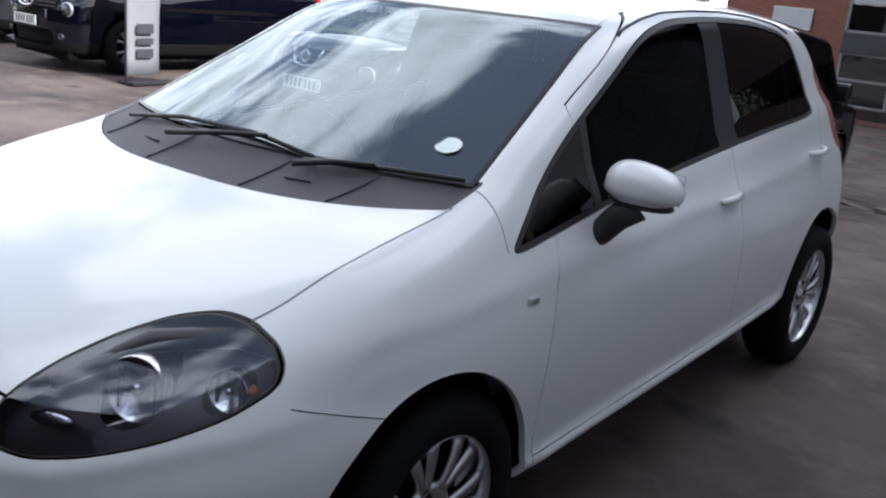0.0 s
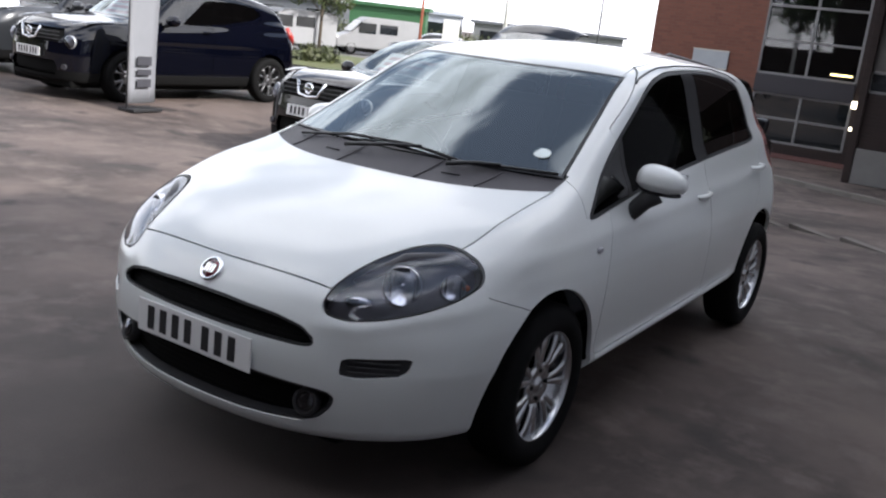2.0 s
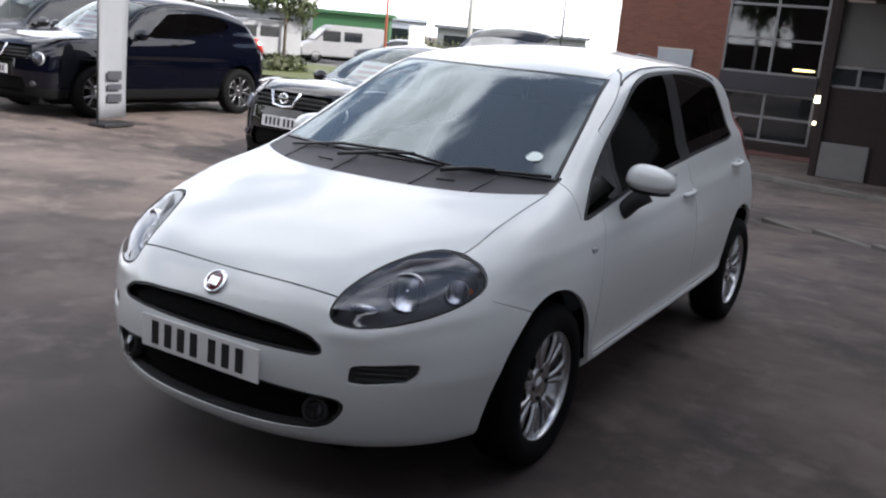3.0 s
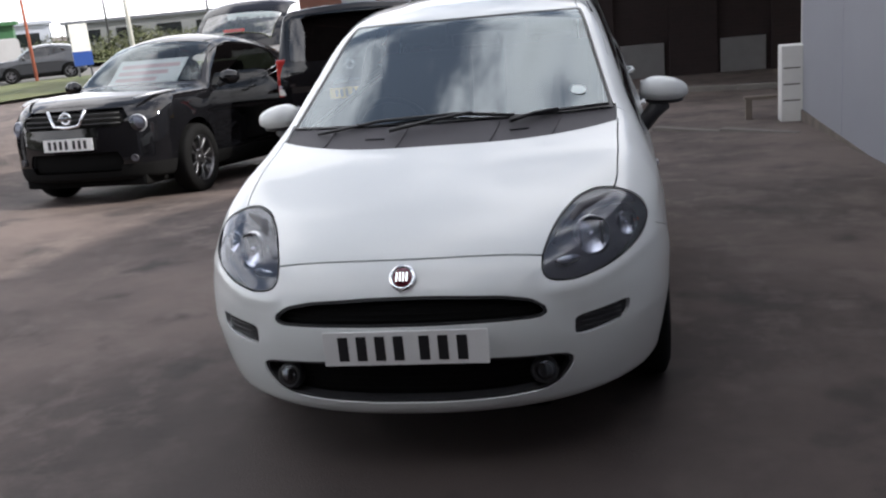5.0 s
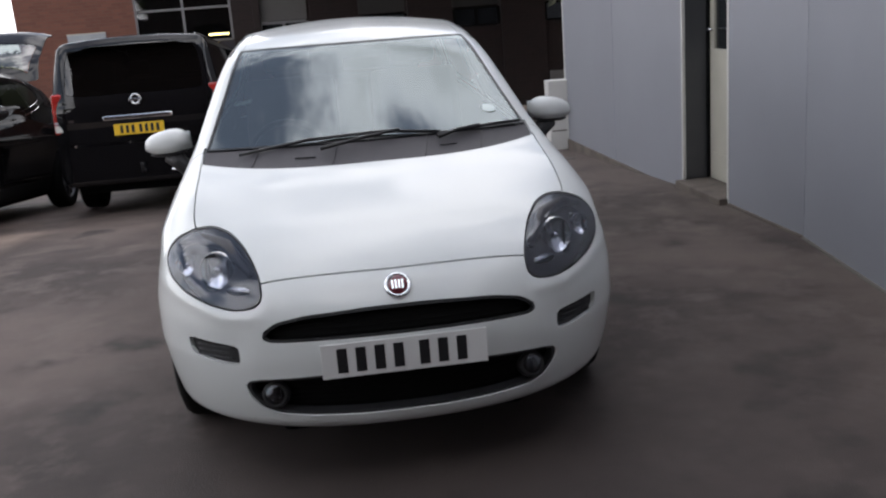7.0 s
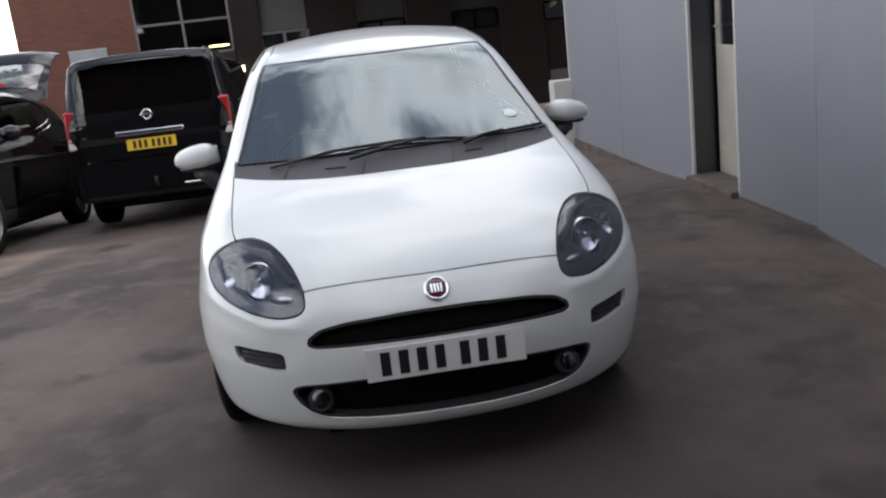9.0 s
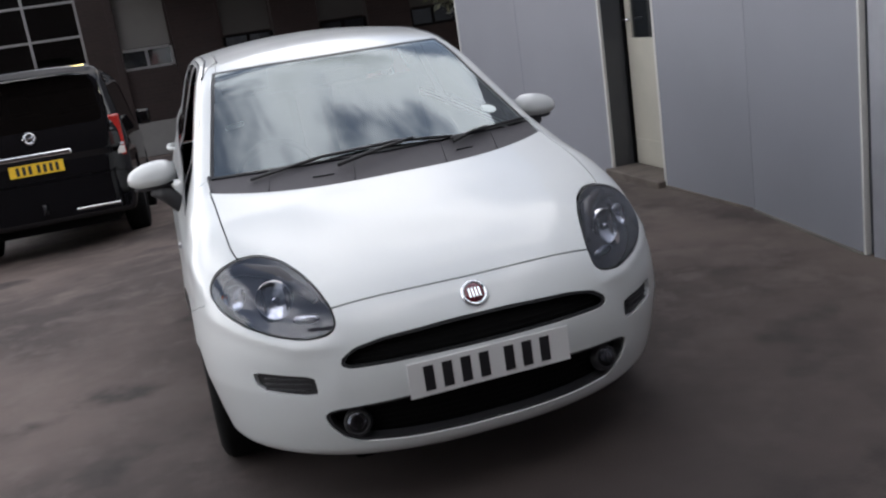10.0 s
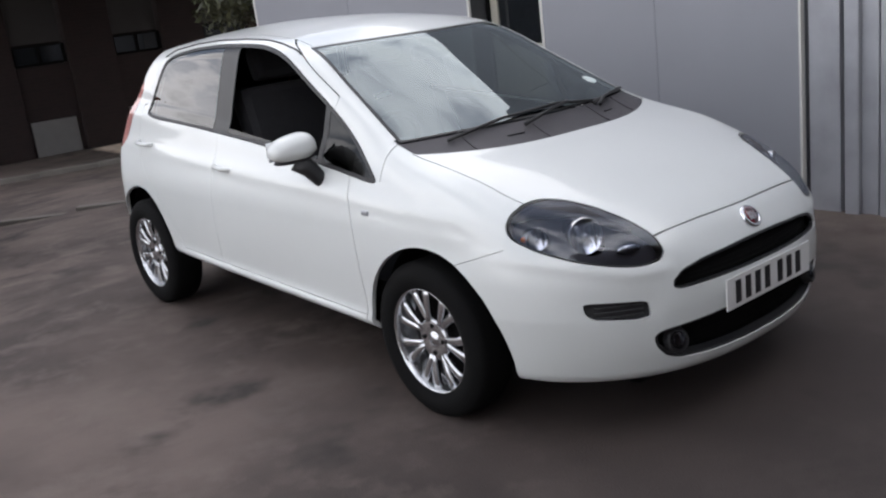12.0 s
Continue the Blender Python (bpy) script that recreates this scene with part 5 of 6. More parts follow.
    bd.matrix_local = pose(0, -0.872, 0.815)
    part("badge_bar", box(-0.07, 0.07, -0.014, -0.002, -0.012, 0.012, 0.004), CHROME, bd)
    bars_on_plate(car, 0.52, 0.111, -0.885, 0.575, -1, PLATE_W, INK)
    for s in (1, -1):
        hl = part("headlamp", spun([(0.0, -0.010), (0.045, -0.006), (0.066, 0.006), (0.074, -0.010), (0.084, 0.0), (0.084, 0.05)], 28, "y"), FROST, car, "round headlamp low on the nose", True)
        hl.matrix_local = pose(s * 0.635, -0.715, 0.73, 0, 0, s * 20)
        part("lamp_lens", spun([(0.0, -0.035), (0.04, -0.028), (0.075, -0.010)], 24, "y"), LENS, hl, smooth=True)
        part("top_lamp", tube([(s * 0.60, -0.66, 0.955), (s * 0.665, -0.48, 0.985), (s * 0.715, -0.28, 1.005), (s * 0.735, -0.15, 1.01)], [0.012, 0.03, 0.028, 0.008], 10, None, 0.5), FROST, car, "raised running lamp on the wing", True)
        fg = part("fog_lamp", spun([(0.0, 0.01), (0.026, 0.0), (0.034, 0.0), (0.034, 0.03)], 18, "y"), LAMPBACK, car, smooth=True)
        fg.matrix_local = pose(s * 0.60, -0.775, 0.42, 0, 0, s * 20)
        for y in (0.0, J_WHEELY):
            wheel(car, s * 0.775, y, 0.335, 0.335, 0.222, 0.205, 5, s, ALLOYG)
        part("wheel_well", box(s * 0.45, s * 0.70, -0.42, 0.42, 0.30, 0.80, 0.05), VOID, car)
        part("wheel_well", box(s * 0.45, s * 0.70, J_WHEELY - 0.42, J_WHEELY + 0.42, 0.30, 0.80, 0.05), VOID, car)
        mi = part("door_mirror", ball(0, 0, 0, 0.11, 0.07, 0.075), paint, car, smooth=True)
        mi.matrix_local = pose(s * 0.93, 0.62, 1.10, 0, 0, s * 15)
        part("mirror_arm", tube([(0, 0, -0.03), (s * -0.12, 0, -0.07)], 0.03, 8), PLASTIC, mi, smooth=True)
        tlp = part("tail_lamp", tube([(s * 0.70, 2.98, 1.14), (s * 0.74, 3.02, 1.00), (s * 0.70, 3.12, 0.90)], [0.03, 0.055, 0.04], 10), J_TAILRED, car, "red boomerang tail lamp", True)
        part("handle", tube([(s * 0.845, 1.22, 0.985), (s * 0.865, 1.30, 0.988), (s * 0.845, 1.38, 0.99)], 0.013, 8), paint, car, smooth=True)
    for s in (-0.34, 0.34):
        seat(car, s, 0.98, 0.62, SEAT)
    part("cabin_floor", box(-0.65, 0.65, 0.2, 3.0, 0.36, 0.46), SEAT, car)
    part("underbody", box(-0.65, 0.65, -0.70, 3.05, 0.16, 0.36, 0.03), VOID, car)
    part("dashboard", box(-0.68, 0.68, 0.36, 0.66, 0.80, 1.04, 0.06), SEAT, car)
    part("rear_seat_back", box(-0.58, 0.58, 2.15, 2.3, 0.6, 1.20, 0.05), SEAT, car)
    if sheet:
        sd_ = part("price_sheet", box(-0.40, 0.40, -0.004, 0.004, -0.20, 0.20), SHEETW, car, "white printed sheet behind the screen")
        sd_.matrix_local = pose(0.04, 0.56, 1.215, -52)
        for k in range(3):
            part("print_bar", box(-0.34, 0.34 - 0.10 * k, -0.0055, -0.004, 0.06 - 0.11 * k, 0.12 - 0.11 * k), PINK, sd_)
    # tailgate: shut, or swung up about its roof hinge
    gate = link("tailgate", *lipped(hatch, 0.02), paint, car, "raised tailgate with rear window" if opened else "")
    other = link("tailgate", *lipped(flip(hatch), 0.02), paint, car, "")
    link("rear_window", *both(sunk(hglass, 0.003)), GATEGLASS if opened else TINTED, gate, "tinted rear window")
    hb = part("high_brake_lamp", box(-0.14, 0.14, 2.82, 2.86, 1.43, 1.455, 0.006), J_TAILRED, gate)
    if opened:
        hinge = pose(0, 2.66, 1.51) @ pose(0, 0, 0, 90) @ pose(0, -2.66, -1.51)
        gate.matrix_local = hinge
        other.matrix_local = hinge
    return car


PINK = mat("faded_pink_print", (0.72, 0.50, 0.52), 0.6, 0, 0.2, 10)

V_FLANK = curve((0.2, 0.80), (0.35, 0.88), (0.6, 0.915), (0.9, 0.92), (1.1, 0.905), (1.2, 0.885), (1.5, 0.87))


def suv_solid(x, y, z):
    x = np.abs(x)
    r = np.minimum(x / 0.93, 0.9995)
    side = x - (V_FLANK(z) - 0.015 * ((y - 1.4) / 2) ** 2)
    deck = z - (1.14 - 0.10 * np.clip((0.0 - y) / 0.9, 0, 1.2) ** 2 - 0.03 * (x / 0.8) ** 2)
    nose = (-0.86 + 0.5 * (1 - (1 - r ** 3) ** (1 / 3)) + 0.25 * np.clip(z - 0.85, 0, 1) - y) * 0.9
    back_ = 3.88 - 0.16 * np.clip(z - 1.15, 0, 1) - 0.16 * (1 - (1 - r ** 4) ** 0.25)
    tail = y - back_
    low = smax(smax(smax(side, deck, 0.06), nose, 0.10), tail, 0.05)
    low = smax(low, 0.30 - z, 0.04)
    top = (z - (1.80 - 0.035 * (x / 0.7) ** 2 - 0.02 * ((y - 1.8) / 1.5) ** 2)) * 0.95
    gs = x - (0.90 - 0.20 * (z - 1.1))
    ws = (0.55 * (z - 1.10) - (y - 0.18) * 0.80) * 0.9
    cabin = smax(smax(smax(top, gs, 0.10), tail, 0.07), smax(ws, 0.9 - z, 0.05), 0.06)
    return smin(low, cabin, 0.03)


def black_suv(m):
    """A tall black estate car, seen from behind."""
    car = tagged(empty("estate_car", m), "large black off-road estate parked with its back to the yard", "car")
    sh = Shell(suv_solid, (-0.06, -1.0, 0.25), (1.0, 4.05, 1.95), 0.03)

    def arch(yc):
        return lambda x, y, z: np.maximum(np.where(z > 0.38, np.hypot(y - yc, z - 0.38), np.abs(y - yc)) - 0.44, 0.5 - x)
    sh.take(arch(0.0), 0.0), sh.take(arch(2.85), 0.0)
    rear = sh.take(lambda x, y, z: np.maximum.reduce([outline(x, z, rounded([(-0.3, 1.70), (0.58, 1.68), (0.68, 1.60), (0.72, 1.24), (0.66, 1.20), (-0.3, 1.20)])), 3.4 - y]), 0.004)
    sg_ = sh.take(lambda x, y, z: np.maximum.reduce([np.abs(z - 1.42) - 0.22, 0.5 + 0.7 * (z - 1.2) - y, y - 3.62, 0.5 - x]), 0.004)
    ws = sh.take(lambda x, y, z: np.maximum.reduce([1.18 - z, z - 1.68, y - 0.85, x - 0.68]), 0.004)
    gate = sh.take(lambda x, y, z: np.maximum.reduce([3.5 - y, x - 0.74, 0.72 - z, z - 1.76]), 0.006)
    bump = sh.take(lambda x, y, z: np.maximum(3.45 - y, z - 0.70), 0.006)
    top = sh.take(lambda x, y, z: 1.70 - z, 0.004)
    bon = sh.take(lambda x, y, z: np.maximum.reduce([1.0 - z, y - 0.22, x - 0.78]), 0.006)
    nose = sh.take(lambda x, y, z: np.maximum(y + 0.55, z - 0.75), 0.006)
    for nm, q, mt in (("tailgate", gate, BLACKP), ("rear_bumper", bump, BLACKP), ("front_bumper", nose, BLACKP), ("roof_panel", top, BLACKP), ("bonnet", bon, BLACKP), ("rear_window", sunk(rear, 0.003), TINTED), ("windscreen", ws, TINTED)):
        link(nm, *both(lipped(q, 0.02)), mt, car)
    for w in (sh.rest, flip(sh.rest)):
        link("body_side", *lipped(w, 0.02), BLACKP, car)
    for w in (sg_, flip(sg_)):
        link("side_window", *sunk(w, 0.004), TINTED, car)
    part("chrome_strip", box(-0.36, 0.36, 3.862, 3.90, 0.94, 0.99, 0.012), CHROME, car, "chrome strip over the number plate")
    bars_on_plate(car, 0.52, 0.111, 3.885, 0.845, 1, PLATE_Y, INK)
    bd = part("tail_badge", spun([(0.035, 0.0), (0.042, 0.012), (0.052, 0.012), (0.058, 0.0)], 28, "y"), CHROME, car, "round chrome ring badge", True)
    bd.matrix_local = pose(0, 3.892, 1.135)
    part("badge_bar", box(-0.066, 0.066, 0.0, 0.012, -0.012, 0.012, 0.004), CHROME, bd)
    part("bumper_step", box(-0.72, -0.28, 3.80, 3.885, 0.39, 0.415, 0.008), CHROME, car, "bright step strip on the bumper")
    part("name_strip", box(0.46, 0.72, 3.865, 3.876, 0.95, 0.972), CHROME, car)
    part("tow_bar", tube([(0, 3.80, 0.42), (0, 3.96, 0.42), (0, 3.98, 0.50)], 0.022, 8), PLASTIC, car, smooth=True)
    for s in (1, -1):
        tl_ = part("tail_lamp", box(s * 0.755, s * 0.878, 3.66, 3.848, 0.84, 1.24, 0.02), J_TAILRED, car, "tall red tail lamp")
        part("reverse_lens", box(s * 0.765, s * 0.868, 3.845, 3.853, 0.86, 0.93, 0.004), WHITEP, tl_)
        part("indicator_lens", box(s * 0.765, s * 0.868, 3.845, 3.852, 0.94, 0.965, 0.004), FROST, tl_)
        part("roof_rail", tube([(s * 0.62, 1.0, 1.74), (s * 0.62, 1.1, 1.775), (s * 0.62, 2.3, 1.785), (s * 0.62, 3.3, 1.77), (s * 0.62, 3.4, 1.74)], 0.014, 8), DARKMETAL, car, smooth=True)
        for y in (0.0, 2.85):
            wheel(car, s * 0.80, y, 0.37, 0.37, 0.225, 0.24, 6, s, ALLOYG)
            part("wheel_well", box(s * 0.45, s * 0.72, y - 0.45, y + 0.45, 0.40, 0.86, 0.05), VOID, car)
        mi = part("door_mirror", box(s * 0.92, s * 1.10, 0.55, 0.66, 1.12, 1.32, 0.04), BLACKP, car)
        hl = part("headlamp", box(s * 0.58, s * 0.86, -0.72, -0.58, 0.80, 1.0, 0.04), REFLECT, car, "clear headlamp")
    part("underbody", box(-0.66, 0.66, -0.70, 3.75, 0.22, 0.5, 0.03), VOID, car)
    part("rear_seat", box(-0.6, 0.6, 2.2, 2.4, 0.7, 1.35, 0.06), SEAT, car)
    for x in (-0.35, 0.35):
        seat(car, x, 1.0, 0.75, SEAT)
    part("cabin_floor", box(-0.75, 0.75, 0.3, 3.7, 0.5, 0.62), SEAT, car)
    return car


def on_ground(x, y, nose_turn):
    """A vehicle's pose on the yard: its front axle's middle at x, y, turned, lying on the slope."""
    a = radians(nose_turn)
    back_ = (x - math.sin(a) * 2.5, y + math.cos(a) * 2.5)
    z0, z1 = float(ground_z(x, y)), float(ground_z(*back_))
    return pose(x, y, z0, math.degrees(math.atan2(z1 - z0, 2.5)), 0, nose_turn)


crossover(on_ground(-4.22, 5.12, -4.1), BLACKP, "black crossover parked with its tailgate raised", True)
crossover(on_ground(-11.9, 5.75, -1.5), DARKP, "dark grey crossover parked beside another", False, False)
crossover(on_ground(-9.0, 5.16, -1.5), BLUEP, "dark blue crossover parked behind a banner", False)
black_suv(on_ground(-1.92, 9.41, 179.2) @ Matrix.Diagonal((0.92, 0.94, 0.975, 1)))

# ---- loose things in the yard ----
def leaves(name, blobs, count, size, material, parent, seed):
    """A crown of single bent leaf cards, scattered in and on uneven clumps."""
    rng = np.random.default_rng(seed)
    v, f = [], []
    for cx, cy, cz, r in blobs:
        n = int(count * r * r / sum(b[3] ** 2 for b in blobs))
        d = rng.normal(size=(n, 3))
        d /= np.linalg.norm(d, axis=1)[:, None]
        p = np.array([cx, cy, cz]) + d * (r * rng.uniform(0.45, 1.08, (n, 1)))
        a = rng.normal(size=(n, 3))
        a /= np.linalg.norm(a, axis=1)[:, None]
        b = np.cross(a, d)
        b /= np.maximum(np.linalg.norm(b, axis=1), 1e-6)[:, None]
        s = size * rng.uniform(0.6, 1.3, (n, 1))
        for q0, q1, q2, q3 in zip(p - a * s, p + b * s * 0.45, p + a * s, p - b * s * 0.45):
            k = len(v)
            v += [q0, q1, q2, q3]
            f += [(k, k + 1, k + 2), (k, k + 2, k + 3)]
    me = bpy.data.meshes.new(name)
    me.from_pydata([tuple(q) for q in v], [], f)
    me.materials.append(material)
    ob = new(name, me)
    ob.parent = parent
    return ob


def leaf_mat(name, a, b):
    m = mat(name, a, 0.6, 0, 0.8, 2.0, tint=b)
    n, l = m.node_tree.nodes, m.node_tree.links
    g = n.new("ShaderNodeNewGeometry")
    h = n.new("ShaderNodeHueSaturation")
    r = n.new("ShaderNodeMapRange")
    r.inputs["To Min"].default_value, r.inputs["To Max"].default_value = 0.55, 1.45
    l.new(g.outputs["Random Per Island"], r.inputs["Value"])
    src = n["Principled BSDF"].inputs["Base Color"].links[0].from_socket
    l.new(src, h.inputs["Color"])
    l.new(r.outputs["Result"], h.inputs["Value"])
    l.new(h.outputs["Color"], n["Principled BSDF"].inputs["Base Color"])
    return m


LEAF = leaf_mat("shrub_leaf", (0.034, 0.042, 0.016), (0.060, 0.056, 0.025))
LEAF2 = leaf_mat("tree_leaf", (0.040, 0.062, 0.018), (0.075, 0.085, 0.03))
BARK = mat("bark", (0.09, 0.07, 0.05), 0.9, 0, 0.5, 8, 0.5, 40)


def tree(name, x, y, z, height, spread, material, label, seed, count, leaf):
    rng = np.random.default_rng(seed)
    t = tagged(empty(name, pose(x, y, z)), label, "tree")
    part("trunk", tube([(0, 0, -0.1), (0.03, 0.02, height * 0.3), (-0.02, 0.04, height * 0.6), (0.02, 0, height * 0.85)], [0.05 * height / 3, 0.042 * height / 3, 0.03 * height / 3, 0.012], 8), BARK, t, smooth=True)
    blobs = []
    for i in range(7):
        a = 2 * math.pi * i / 7 + rng.uniform(-0.4, 0.4)
        h = height * rng.uniform(0.5, 0.92)
        r = spread * rng.uniform(0.35, 0.75)
        tip = (r * math.cos(a), r * math.sin(a), h)
        part("limb", tube([(0, 0, height * rng.uniform(0.25, 0.5)), (tip[0] * 0.5, tip[1] * 0.5, h * 0.85), tip], [0.02 * height / 3, 0.014 * height / 3, 0.006], 6), BARK, t, smooth=True)
        blobs.append((*tip, spread * rng.uniform(0.30, 0.50)))
    blobs.append((0, 0, height * 0.9, spread * 0.45))
    leaves("crown", blobs, count, leaf, material, t, seed)
    return t


tree("small_tree", 3.85, 8.95, float(ground_z(3.85, 8.95)), 3.5, 1.05, LEAF, "leafy green shrub tree behind the grey wall", 5, 4200, 0.055)

# white block at the wall's end, and a low timber barrier beside it
blk = tagged(empty("planter_box", pose(2.40, 6.985, float(ground_z(2.4, 6.98)))), "low white-painted box beside the wall end", "box")
part("body", box(0.0, 0.27, -0.10, 0.12, 0, 0.80, 0.012), WHITEP, blk)
for k in range(3):
    part("groove", box(0.02, 0.19, -0.102, -0.099, 0.22 + 0.17 * k, 0.235 + 0.17 * k), CONCRETE, blk)
bar = tagged(empty("low_barrier", pose(2.13, 7.35, float(ground_z(2.13, 7.35)))), "low weathered timber barrier rail", "barrier")
WOOD = mat("weathered_timber", (0.14, 0.115, 0.095), 0.85, 0, 0.5, 6, 0.3, 50)
part("post", box(-0.035, 0.035, -0.035, 0.035, -0.05, 0.22, 0.006), WOOD, bar)
part("post", box(0.485, 0.555, -0.035, 0.035, -0.05, 0.22, 0.006), WOOD, bar)
part("rail", box(-0.05, 0.58, -0.045, 0.045, 0.22, 0.255, 0.006), WOOD, bar)

# display banners
BANNER = mat("white_banner", (0.22, 0.225, 0.245), 0.5, 0, 0.15, 4)
PRINT = mat("dark_print", (0.05, 0.05, 0.06), 0.5, 0, 0.4, 14)


def banner(x, y, label, squares):
    b = tagged(empty("display_banner", pose(x, y, float(ground_z(x, y)), 0, 0, 96)), label, "banner", "banners by the cars")
    bm = bmesh.new()
    rows = []
    for i in range(13):
        z = 0.10 + 2.5 * i / 12
        rows.append([bm.verts.new((xx, 0.02 * math.sin(z * 2.1 + xx * 3), z)) for xx in np.linspace(-0.235, 0.235, 5)])
    for p, q in zip(rows, rows[1:]):
        for k in range(4):
            bm.faces.new((p[k], p[k + 1], q[k + 1], q[k]))
    sheet_ = part("cloth", bm, BANNER, b, "tall white printed cloth", True)
    md = sheet_.modifiers.new("thick", "SOLIDIFY")
    md.thickness = 0.006
    for z0, z1 in squares:
        part("print_square", box(-0.12, 0.11, -0.034, -0.026, z0, z1), PRINT, sheet_)
    part("pole", tube([(-0.25, 0, 0), (-0.25, 0, 2.65)], 0.012, 8), DARKMETAL, b, smooth=True)
    part("base", box(-0.26, 0.22, -0.14, 0.14, 0, 0.045, 0.012), PLASTIC, b, "black base plate")
    return b


banner(-7.55, 4.89, "tall white display banner with dark pictures", ((0.30, 0.40), (0.45, 0.52), (0.57, 0.68)))
banner(-11.9, 6.2, "plain tall white display banner on black base", ())

# ---- verge, road and distance ----
def slant(name, d0, d1, material, lift, label, category):
    """A band of land along the road, which runs in the direction (1, 1)."""
    bm = bmesh.new()
    cut = 60
    rows = []
    for i in range(cut + 1):
        e = -70 + 180 * i / cut
        rows.append([bm.verts.new(((e - d) / 2, (e + d) / 2, float(ground_z((e - d) / 2, (e + d) / 2)) + lift + 0.05 * math.sin(e * 0.7 + d))) for d in np.linspace(d0, d1, 9)])
    for p, q in zip(rows, rows[1:]):
        for k in range(8):
            bm.faces.new((p[k], q[k], q[k + 1], p[k + 1]))
    ob = obj(name, bm, material, None, "", True)
    return tagged(ob, label, category, kind="structure")


slant("verge", 28, 44, GRASS, 0.10, "rough grass verge beside the road", "grass")
slant("road", 44, 72, ROADM, 0.06, "pale grey public road", "road")
slant("bank", 72, 190, GRASS, 0.30, "grassy bank beyond the road", "grass")

HEDGE = leaf_mat("hedge_leaf", (0.040, 0.050, 0.014), (0.065, 0.068, 0.024))


def road_point(e, d):
    return (e - d) / 2, (e + d) / 2


hedge = tagged(empty("hedge"), "long clipped dark green hedge by the road", "hedge")
blobs = []
rng = np.random.default_rng(3)
for e in np.arange(-30, 80, 1.5):
    x, y = road_point(e, 76 + rng.uniform(-1, 1))
    blobs.append((x, y, 0.7 - LOW + rng.uniform(-0.1, 0.35), 1.0))
lv = leaves("foliage", blobs, 46000, 0.11, HEDGE, hedge, 8)
tagged(lv, kind="stuff")
shrubs = tagged(empty("low_shrubs"), "low olive green shrubs along the verge", "shrub")
blobs = []
for e in np.arange(-5, 2, 0.6):
    x, y = road_point(e + rng.uniform(-0.4, 0.4), 30.5 + rng.uniform(-1.2, 1.2))
    blobs.append((x, y, 0.15 + rng.uniform(0, 0.12), rng.uniform(0.22, 0.42)))
tagged(leaves("foliage", blobs, 5000, 0.07, HEDGE, shrubs, 31), kind="stuff")
for x, y, h, sd_, c in ((-29.5, 33.0, 5.2, 11, 3000), (-33.5, 31.0, 4.4, 12, 2600), (-36.5, 29.0, 5.0, 15, 2400)):
    tree("tree", x, y, 0.1 - LOW, h, h * 0.42, LEAF2, "leafy green roadside tree in the distance", sd_, c, 0.16)

SHED = [mat("shed_" + n, c, 0.6, 0.1, 0.2, 0.6) for n, c in (("dark", (0.09, 0.095, 0.11)), ("pale", (0.34, 0.36, 0.42)), ("grey", (0.14, 0.145, 0.15)), ("green", (0.03, 0.10, 0.04)))]


def shed(cx, cy, turn, length, depth, height, material, roof_mat, label, doors):
    b = tagged(empty("warehouse", pose(cx, cy, 0.2 - LOW, 0, 0, turn)), label, "building", "sheds in the distance")
    part("wall", box(-length / 2, length / 2, 0, depth, 0, height), material, b)
    bm = box(-length / 2 - 0.3, length / 2 + 0.3, -0.3, depth + 0.3, height, height + 0.25)
    part("roof", bm, roof_mat, b)
    for i in range(doors):
        x = -length / 2 + length * (i + 0.5) / doors
        part("window", box(x - 1.0, x + 1.0, -0.05, 0.02, height * 0.35, height * 0.75), WINGLASS, b)
    return b


shed(-58, 56, 31, 16, 8, 2.5, SHED[0], SHED[2], "low dark industrial shed far off", 4)
shed(-46.5, 65, 31, 7, 8, 2.6, SHED[1], SHED[1], "low pale industrial shed far off", 2)
shed(-37.0, 71, 31, 13, 8, 2.3, SHED[2], SHED[0], "low grey industrial shed far off", 4)
shed(-40.0, 52.0, 31, 5.5, 2.5, 2.6, SHED[3], SHED[3], "small green cabin beside the road", 0)

for x, y, h, r, c, lab in ((-15.7, 27.4, 7.5, 0.07, WHITEP, "tall pale lamp post by the road"), (-21.3, 30.0, 7.0, 0.055, mat("rusty_red_paint", (0.30, 0.09, 0.05), 0.6, 0, 0.3, 3), "tall rust-red post by the road"), (-28.4, 48.8, 8.0, 0.06, DARKMETAL, "tall thin dark post far off"), (-23.2, 51.5, 8.5, 0.06, DARKMETAL, "tall thin dark post far off")):
    p = tagged(empty("lamp_post", pose(x, y, float(ground_z(x, y)))), lab, "lamp post", "posts along the road")
    part("column", tube([(0, 0, 0), (0, 0, h * 0.5), (0, 0, h)], [r * 1.3, r, r * 0.7], 10), c, p, smooth=True)
    part("lamp_arm", tube([(0, 0, h - 0.05), (0.5, 0, h + 0.1), (1.1, 0, h + 0.12)], r * 0.5, 8), c, p, smooth=True)
    part("lamp_head", box(0.9, 1.5, -0.12, 0.12, h + 0.06, h + 0.18, 0.03), c, p)

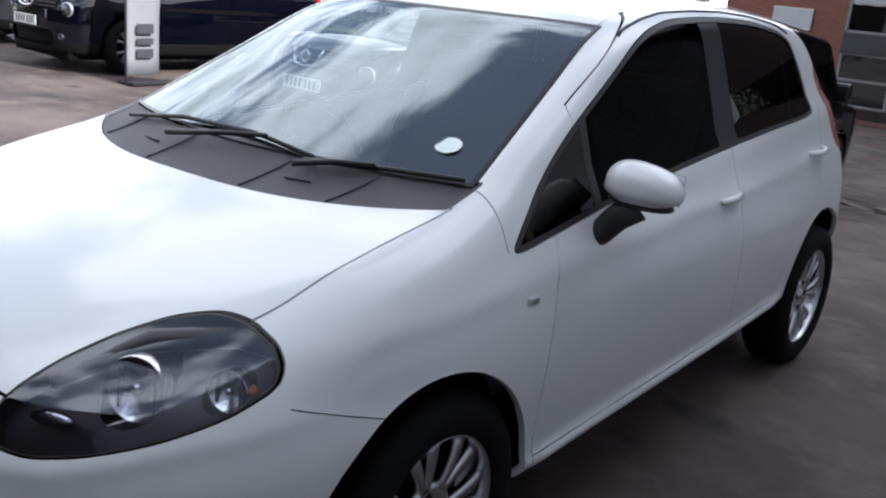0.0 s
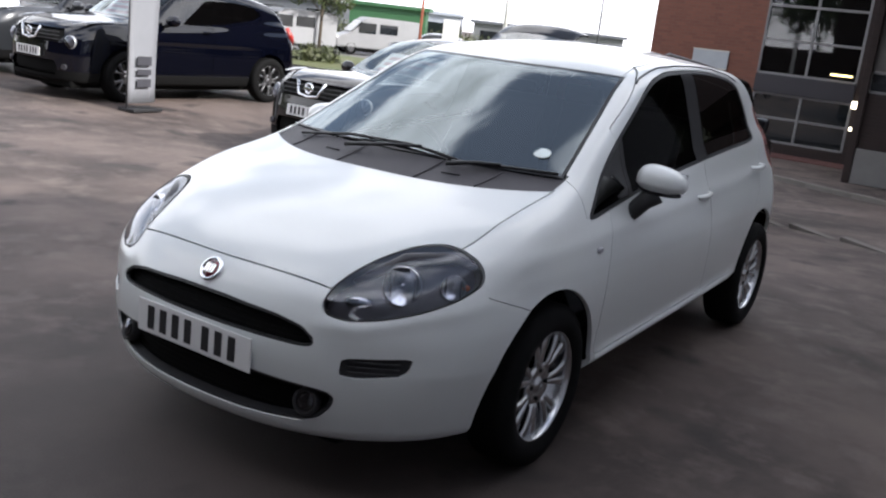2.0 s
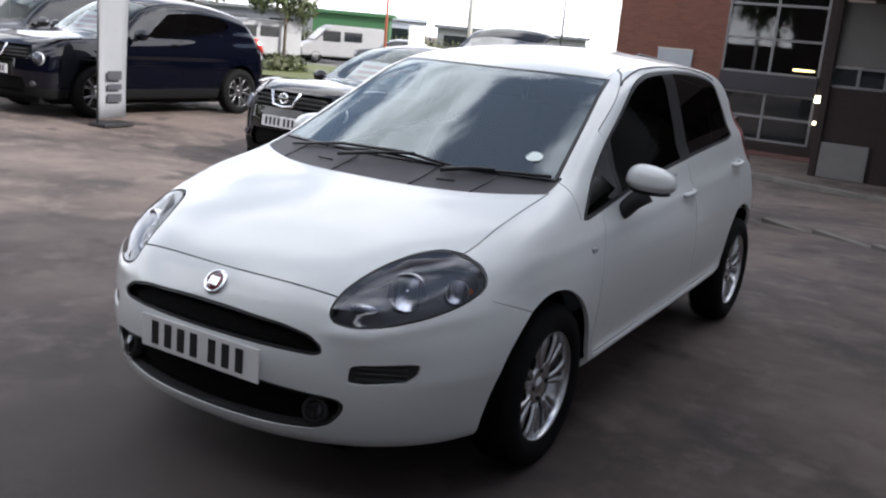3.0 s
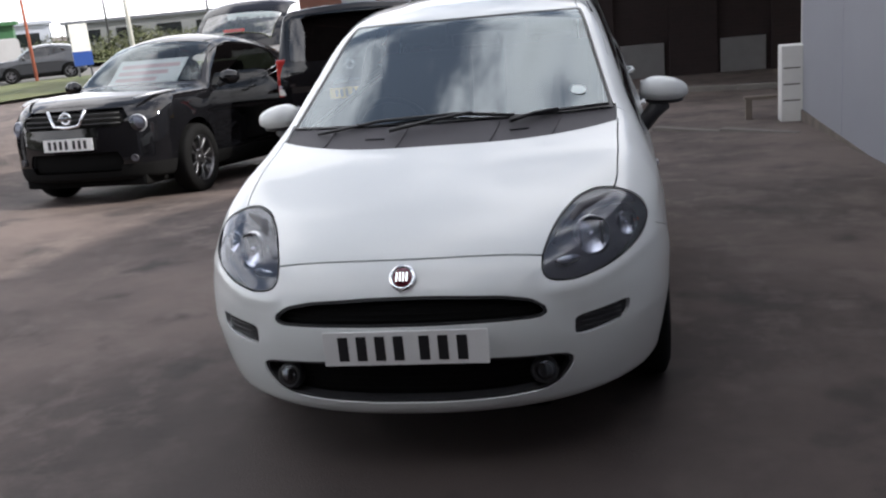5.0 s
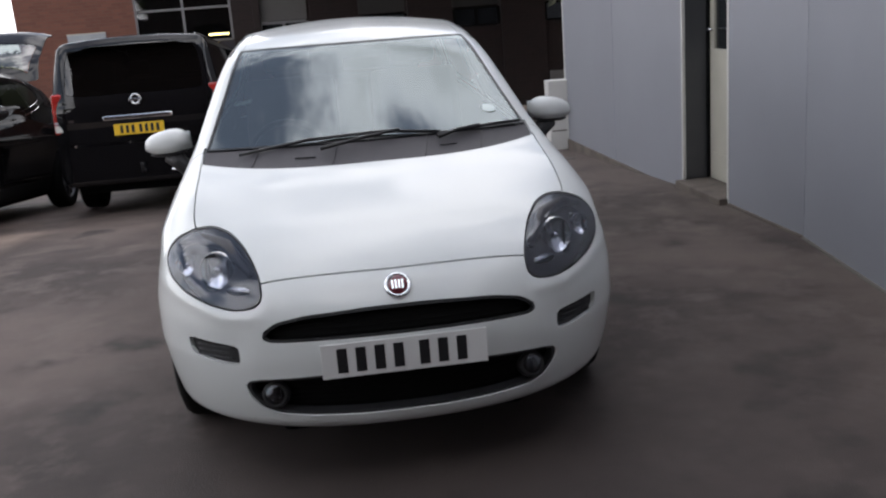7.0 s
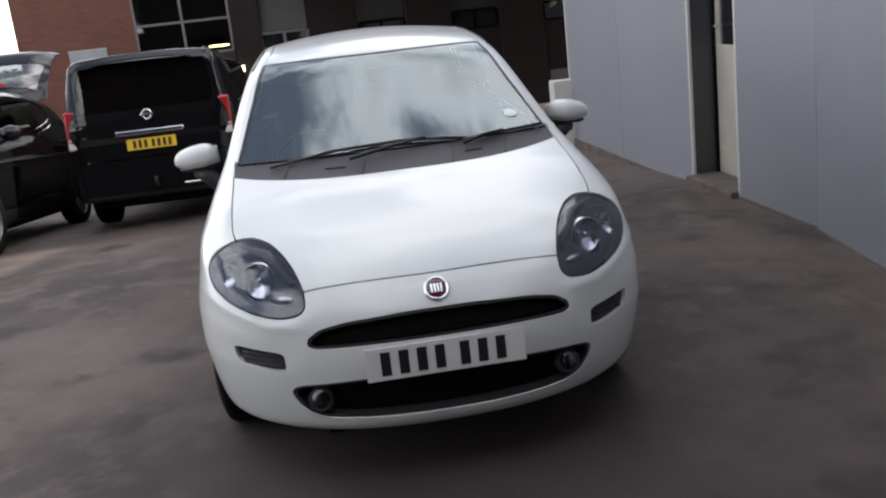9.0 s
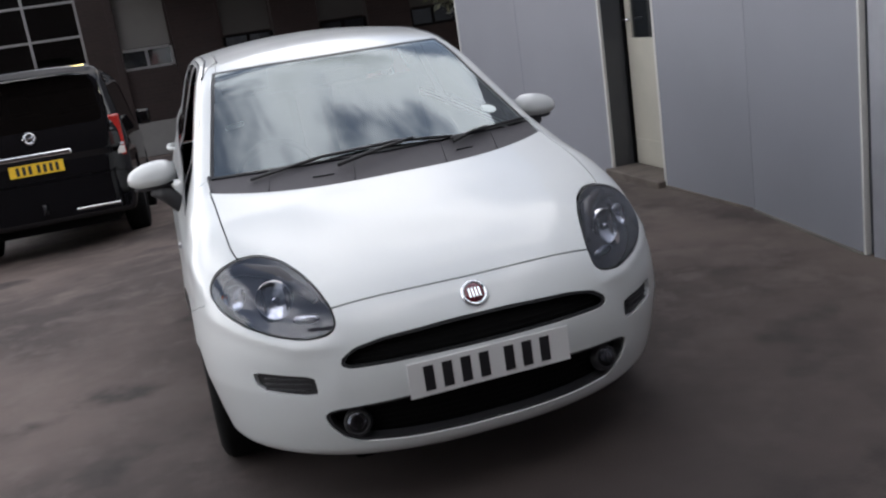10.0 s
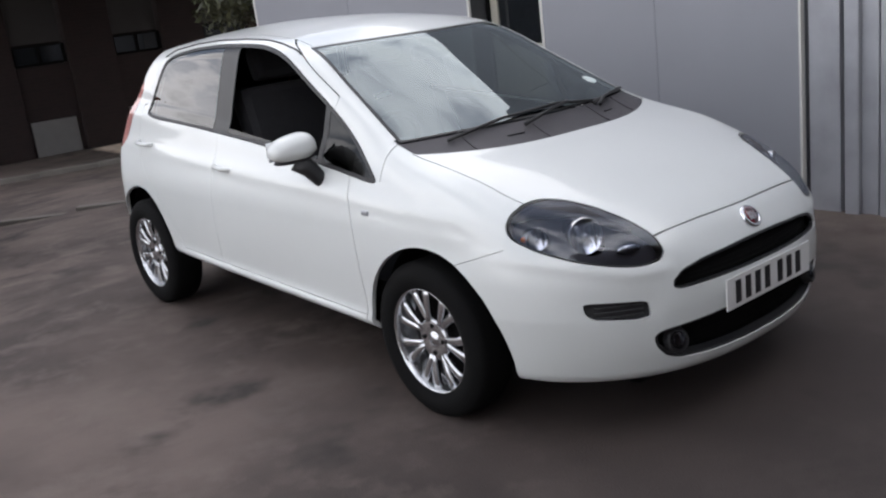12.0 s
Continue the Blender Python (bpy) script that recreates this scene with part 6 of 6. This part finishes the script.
sgn = tagged(empty("totem_sign", pose(-14.6, 22.25, -0.12, 0, 0, 38) @ Matrix.Scale(0.92, 4)), "small blue and white roadside totem sign", "sign")
part("panel", box(-0.28, 0.28, -0.05, 0.05, 0.75, 1.85, 0.015), WHITEP, sgn)
part("panel_band", box(-0.29, 0.29, -0.055, 0.055, 0.55, 1.0, 0.012), mat("blue_sign", (0.02, 0.06, 0.25), 0.4, 0, 0.2, 4), sgn, "blue lower band")
part("leg", box(-0.22, -0.16, -0.03, 0.03, -0.1, 0.8, 0.006), DARKMETAL, sgn)
part("leg", box(0.16, 0.22, -0.03, 0.03, -0.1, 0.8, 0.006), DARKMETAL, sgn)


VANPAINT = mat("dull_white_van_paint", (0.25, 0.25, 0.255), 0.4, 0, 0.2, 2)


def panel_van(m, label):
    """A plain white van of boxy body with a sloped nose."""
    v = tagged(empty("panel_van", m), label, "van")
    bm = bmesh.new()
    prof = [(-2.3, 0.35), (-2.35, 0.85), (-1.55, 1.12), (-0.85, 1.85), (-0.6, 2.0), (2.2, 2.0), (2.3, 1.9), (2.32, 0.35)]
    a = [bm.verts.new((-0.88, y, z)) for y, z in prof]
    b = [bm.verts.new((0.88, y, z)) for y, z in prof]
    for i in range(len(prof)):
        j = (i + 1) % len(prof)
        bm.faces.new((a[i], a[j], b[j], b[i]))
    bm.faces.new(a[::-1])
    bm.faces.new(b)
    bmesh.ops.recalc_face_normals(bm, faces=bm.faces[:])
    bmesh.ops.bevel(bm, geom=bm.edges[:], offset=0.06, segments=2, affect="EDGES")
    part("body", bm, VANPAINT, v, smooth=False)
    for s in (1, -1):
        part("side_window", box(s * 0.87, s * 0.895, -1.15, -0.2, 1.15, 1.7, 0.01), WINGLASS, v)
        part("side_window", box(s * 0.87, s * 0.895, 0.0, 1.0, 1.2, 1.7, 0.01), WINGLASS, v)
        part("headlamp", box(s * 0.5, s * 0.84, -2.37, -2.2, 0.68, 0.86, 0.03), REFLECT, v)
        for y in (-1.5, 1.35):
            wheel(v, s * 0.78, y, 0.33, 0.33, 0.20, 0.2, 6, s, ALLOYG)
    ws_ = part("windscreen", box(-0.78, 0.78, -0.02, 0.02, -0.42, 0.42, 0.01), WINGLASS, v)
    ws_.matrix_local = pose(0, -1.24, 1.49, -44)
    return v


panel_van(pose(-30.0, 38.0, 0.06 - LOW, 0, 0, -35), "white van standing on the road far off")
panel_van(pose(-31.0, 32.3, 0.06 - LOW, 0, 0, -20), "white van standing on the road far off")
crossover(pose(-26.5, 36.2, 0.06 - LOW, 0, 0, -62), DARKP, "dark grey car on the road far off", False, False, 0.06)

# ---- what closes the yard behind the camera ----
# walls and hedge are added unseen, to cut low sky and darken reflections
back_wall = tagged(empty("wall_south"), "plain dark brick building added unseen to block sky", "wall", kind="structure")
part("wall", box(-8.8, 2.4, -8.0, -7.5, -0.2, 8.0), DARKBRICK, back_wall)
part("wall", box(-18, -8.8, -8.0, -7.7, -0.2, 2.2), DARKBRICK, back_wall, "low brick wall added unseen to darken reflections")
part("roof", box(-9.1, 2.8, -18, -7.2, 8.0, 8.3), DARKBRICK, back_wall)
west_hedge = tagged(empty("hedge", pose(0, 0, 0)), "tall dark green hedge added out of view", "hedge")
blobs = [(-27 + rng.uniform(-0.5, 0.5), yy, zz, 1.3) for yy in np.arange(-16, 2, 1.6) for zz in (0.9, 2.1)]
tagged(leaves("foliage", blobs, 9000, 0.2, HEDGE, west_hedge, 21), kind="stuff")
for x, y, h, sd_ in ((-11.0, -14.0, 5.5, 41), (-15.0, -15.5, 6.5, 42)):
    tree("tree", x, y, 0.0, h, h * 0.4, LEAF2, "dark leafy tree behind the low yard wall", sd_, 1800, 0.2)
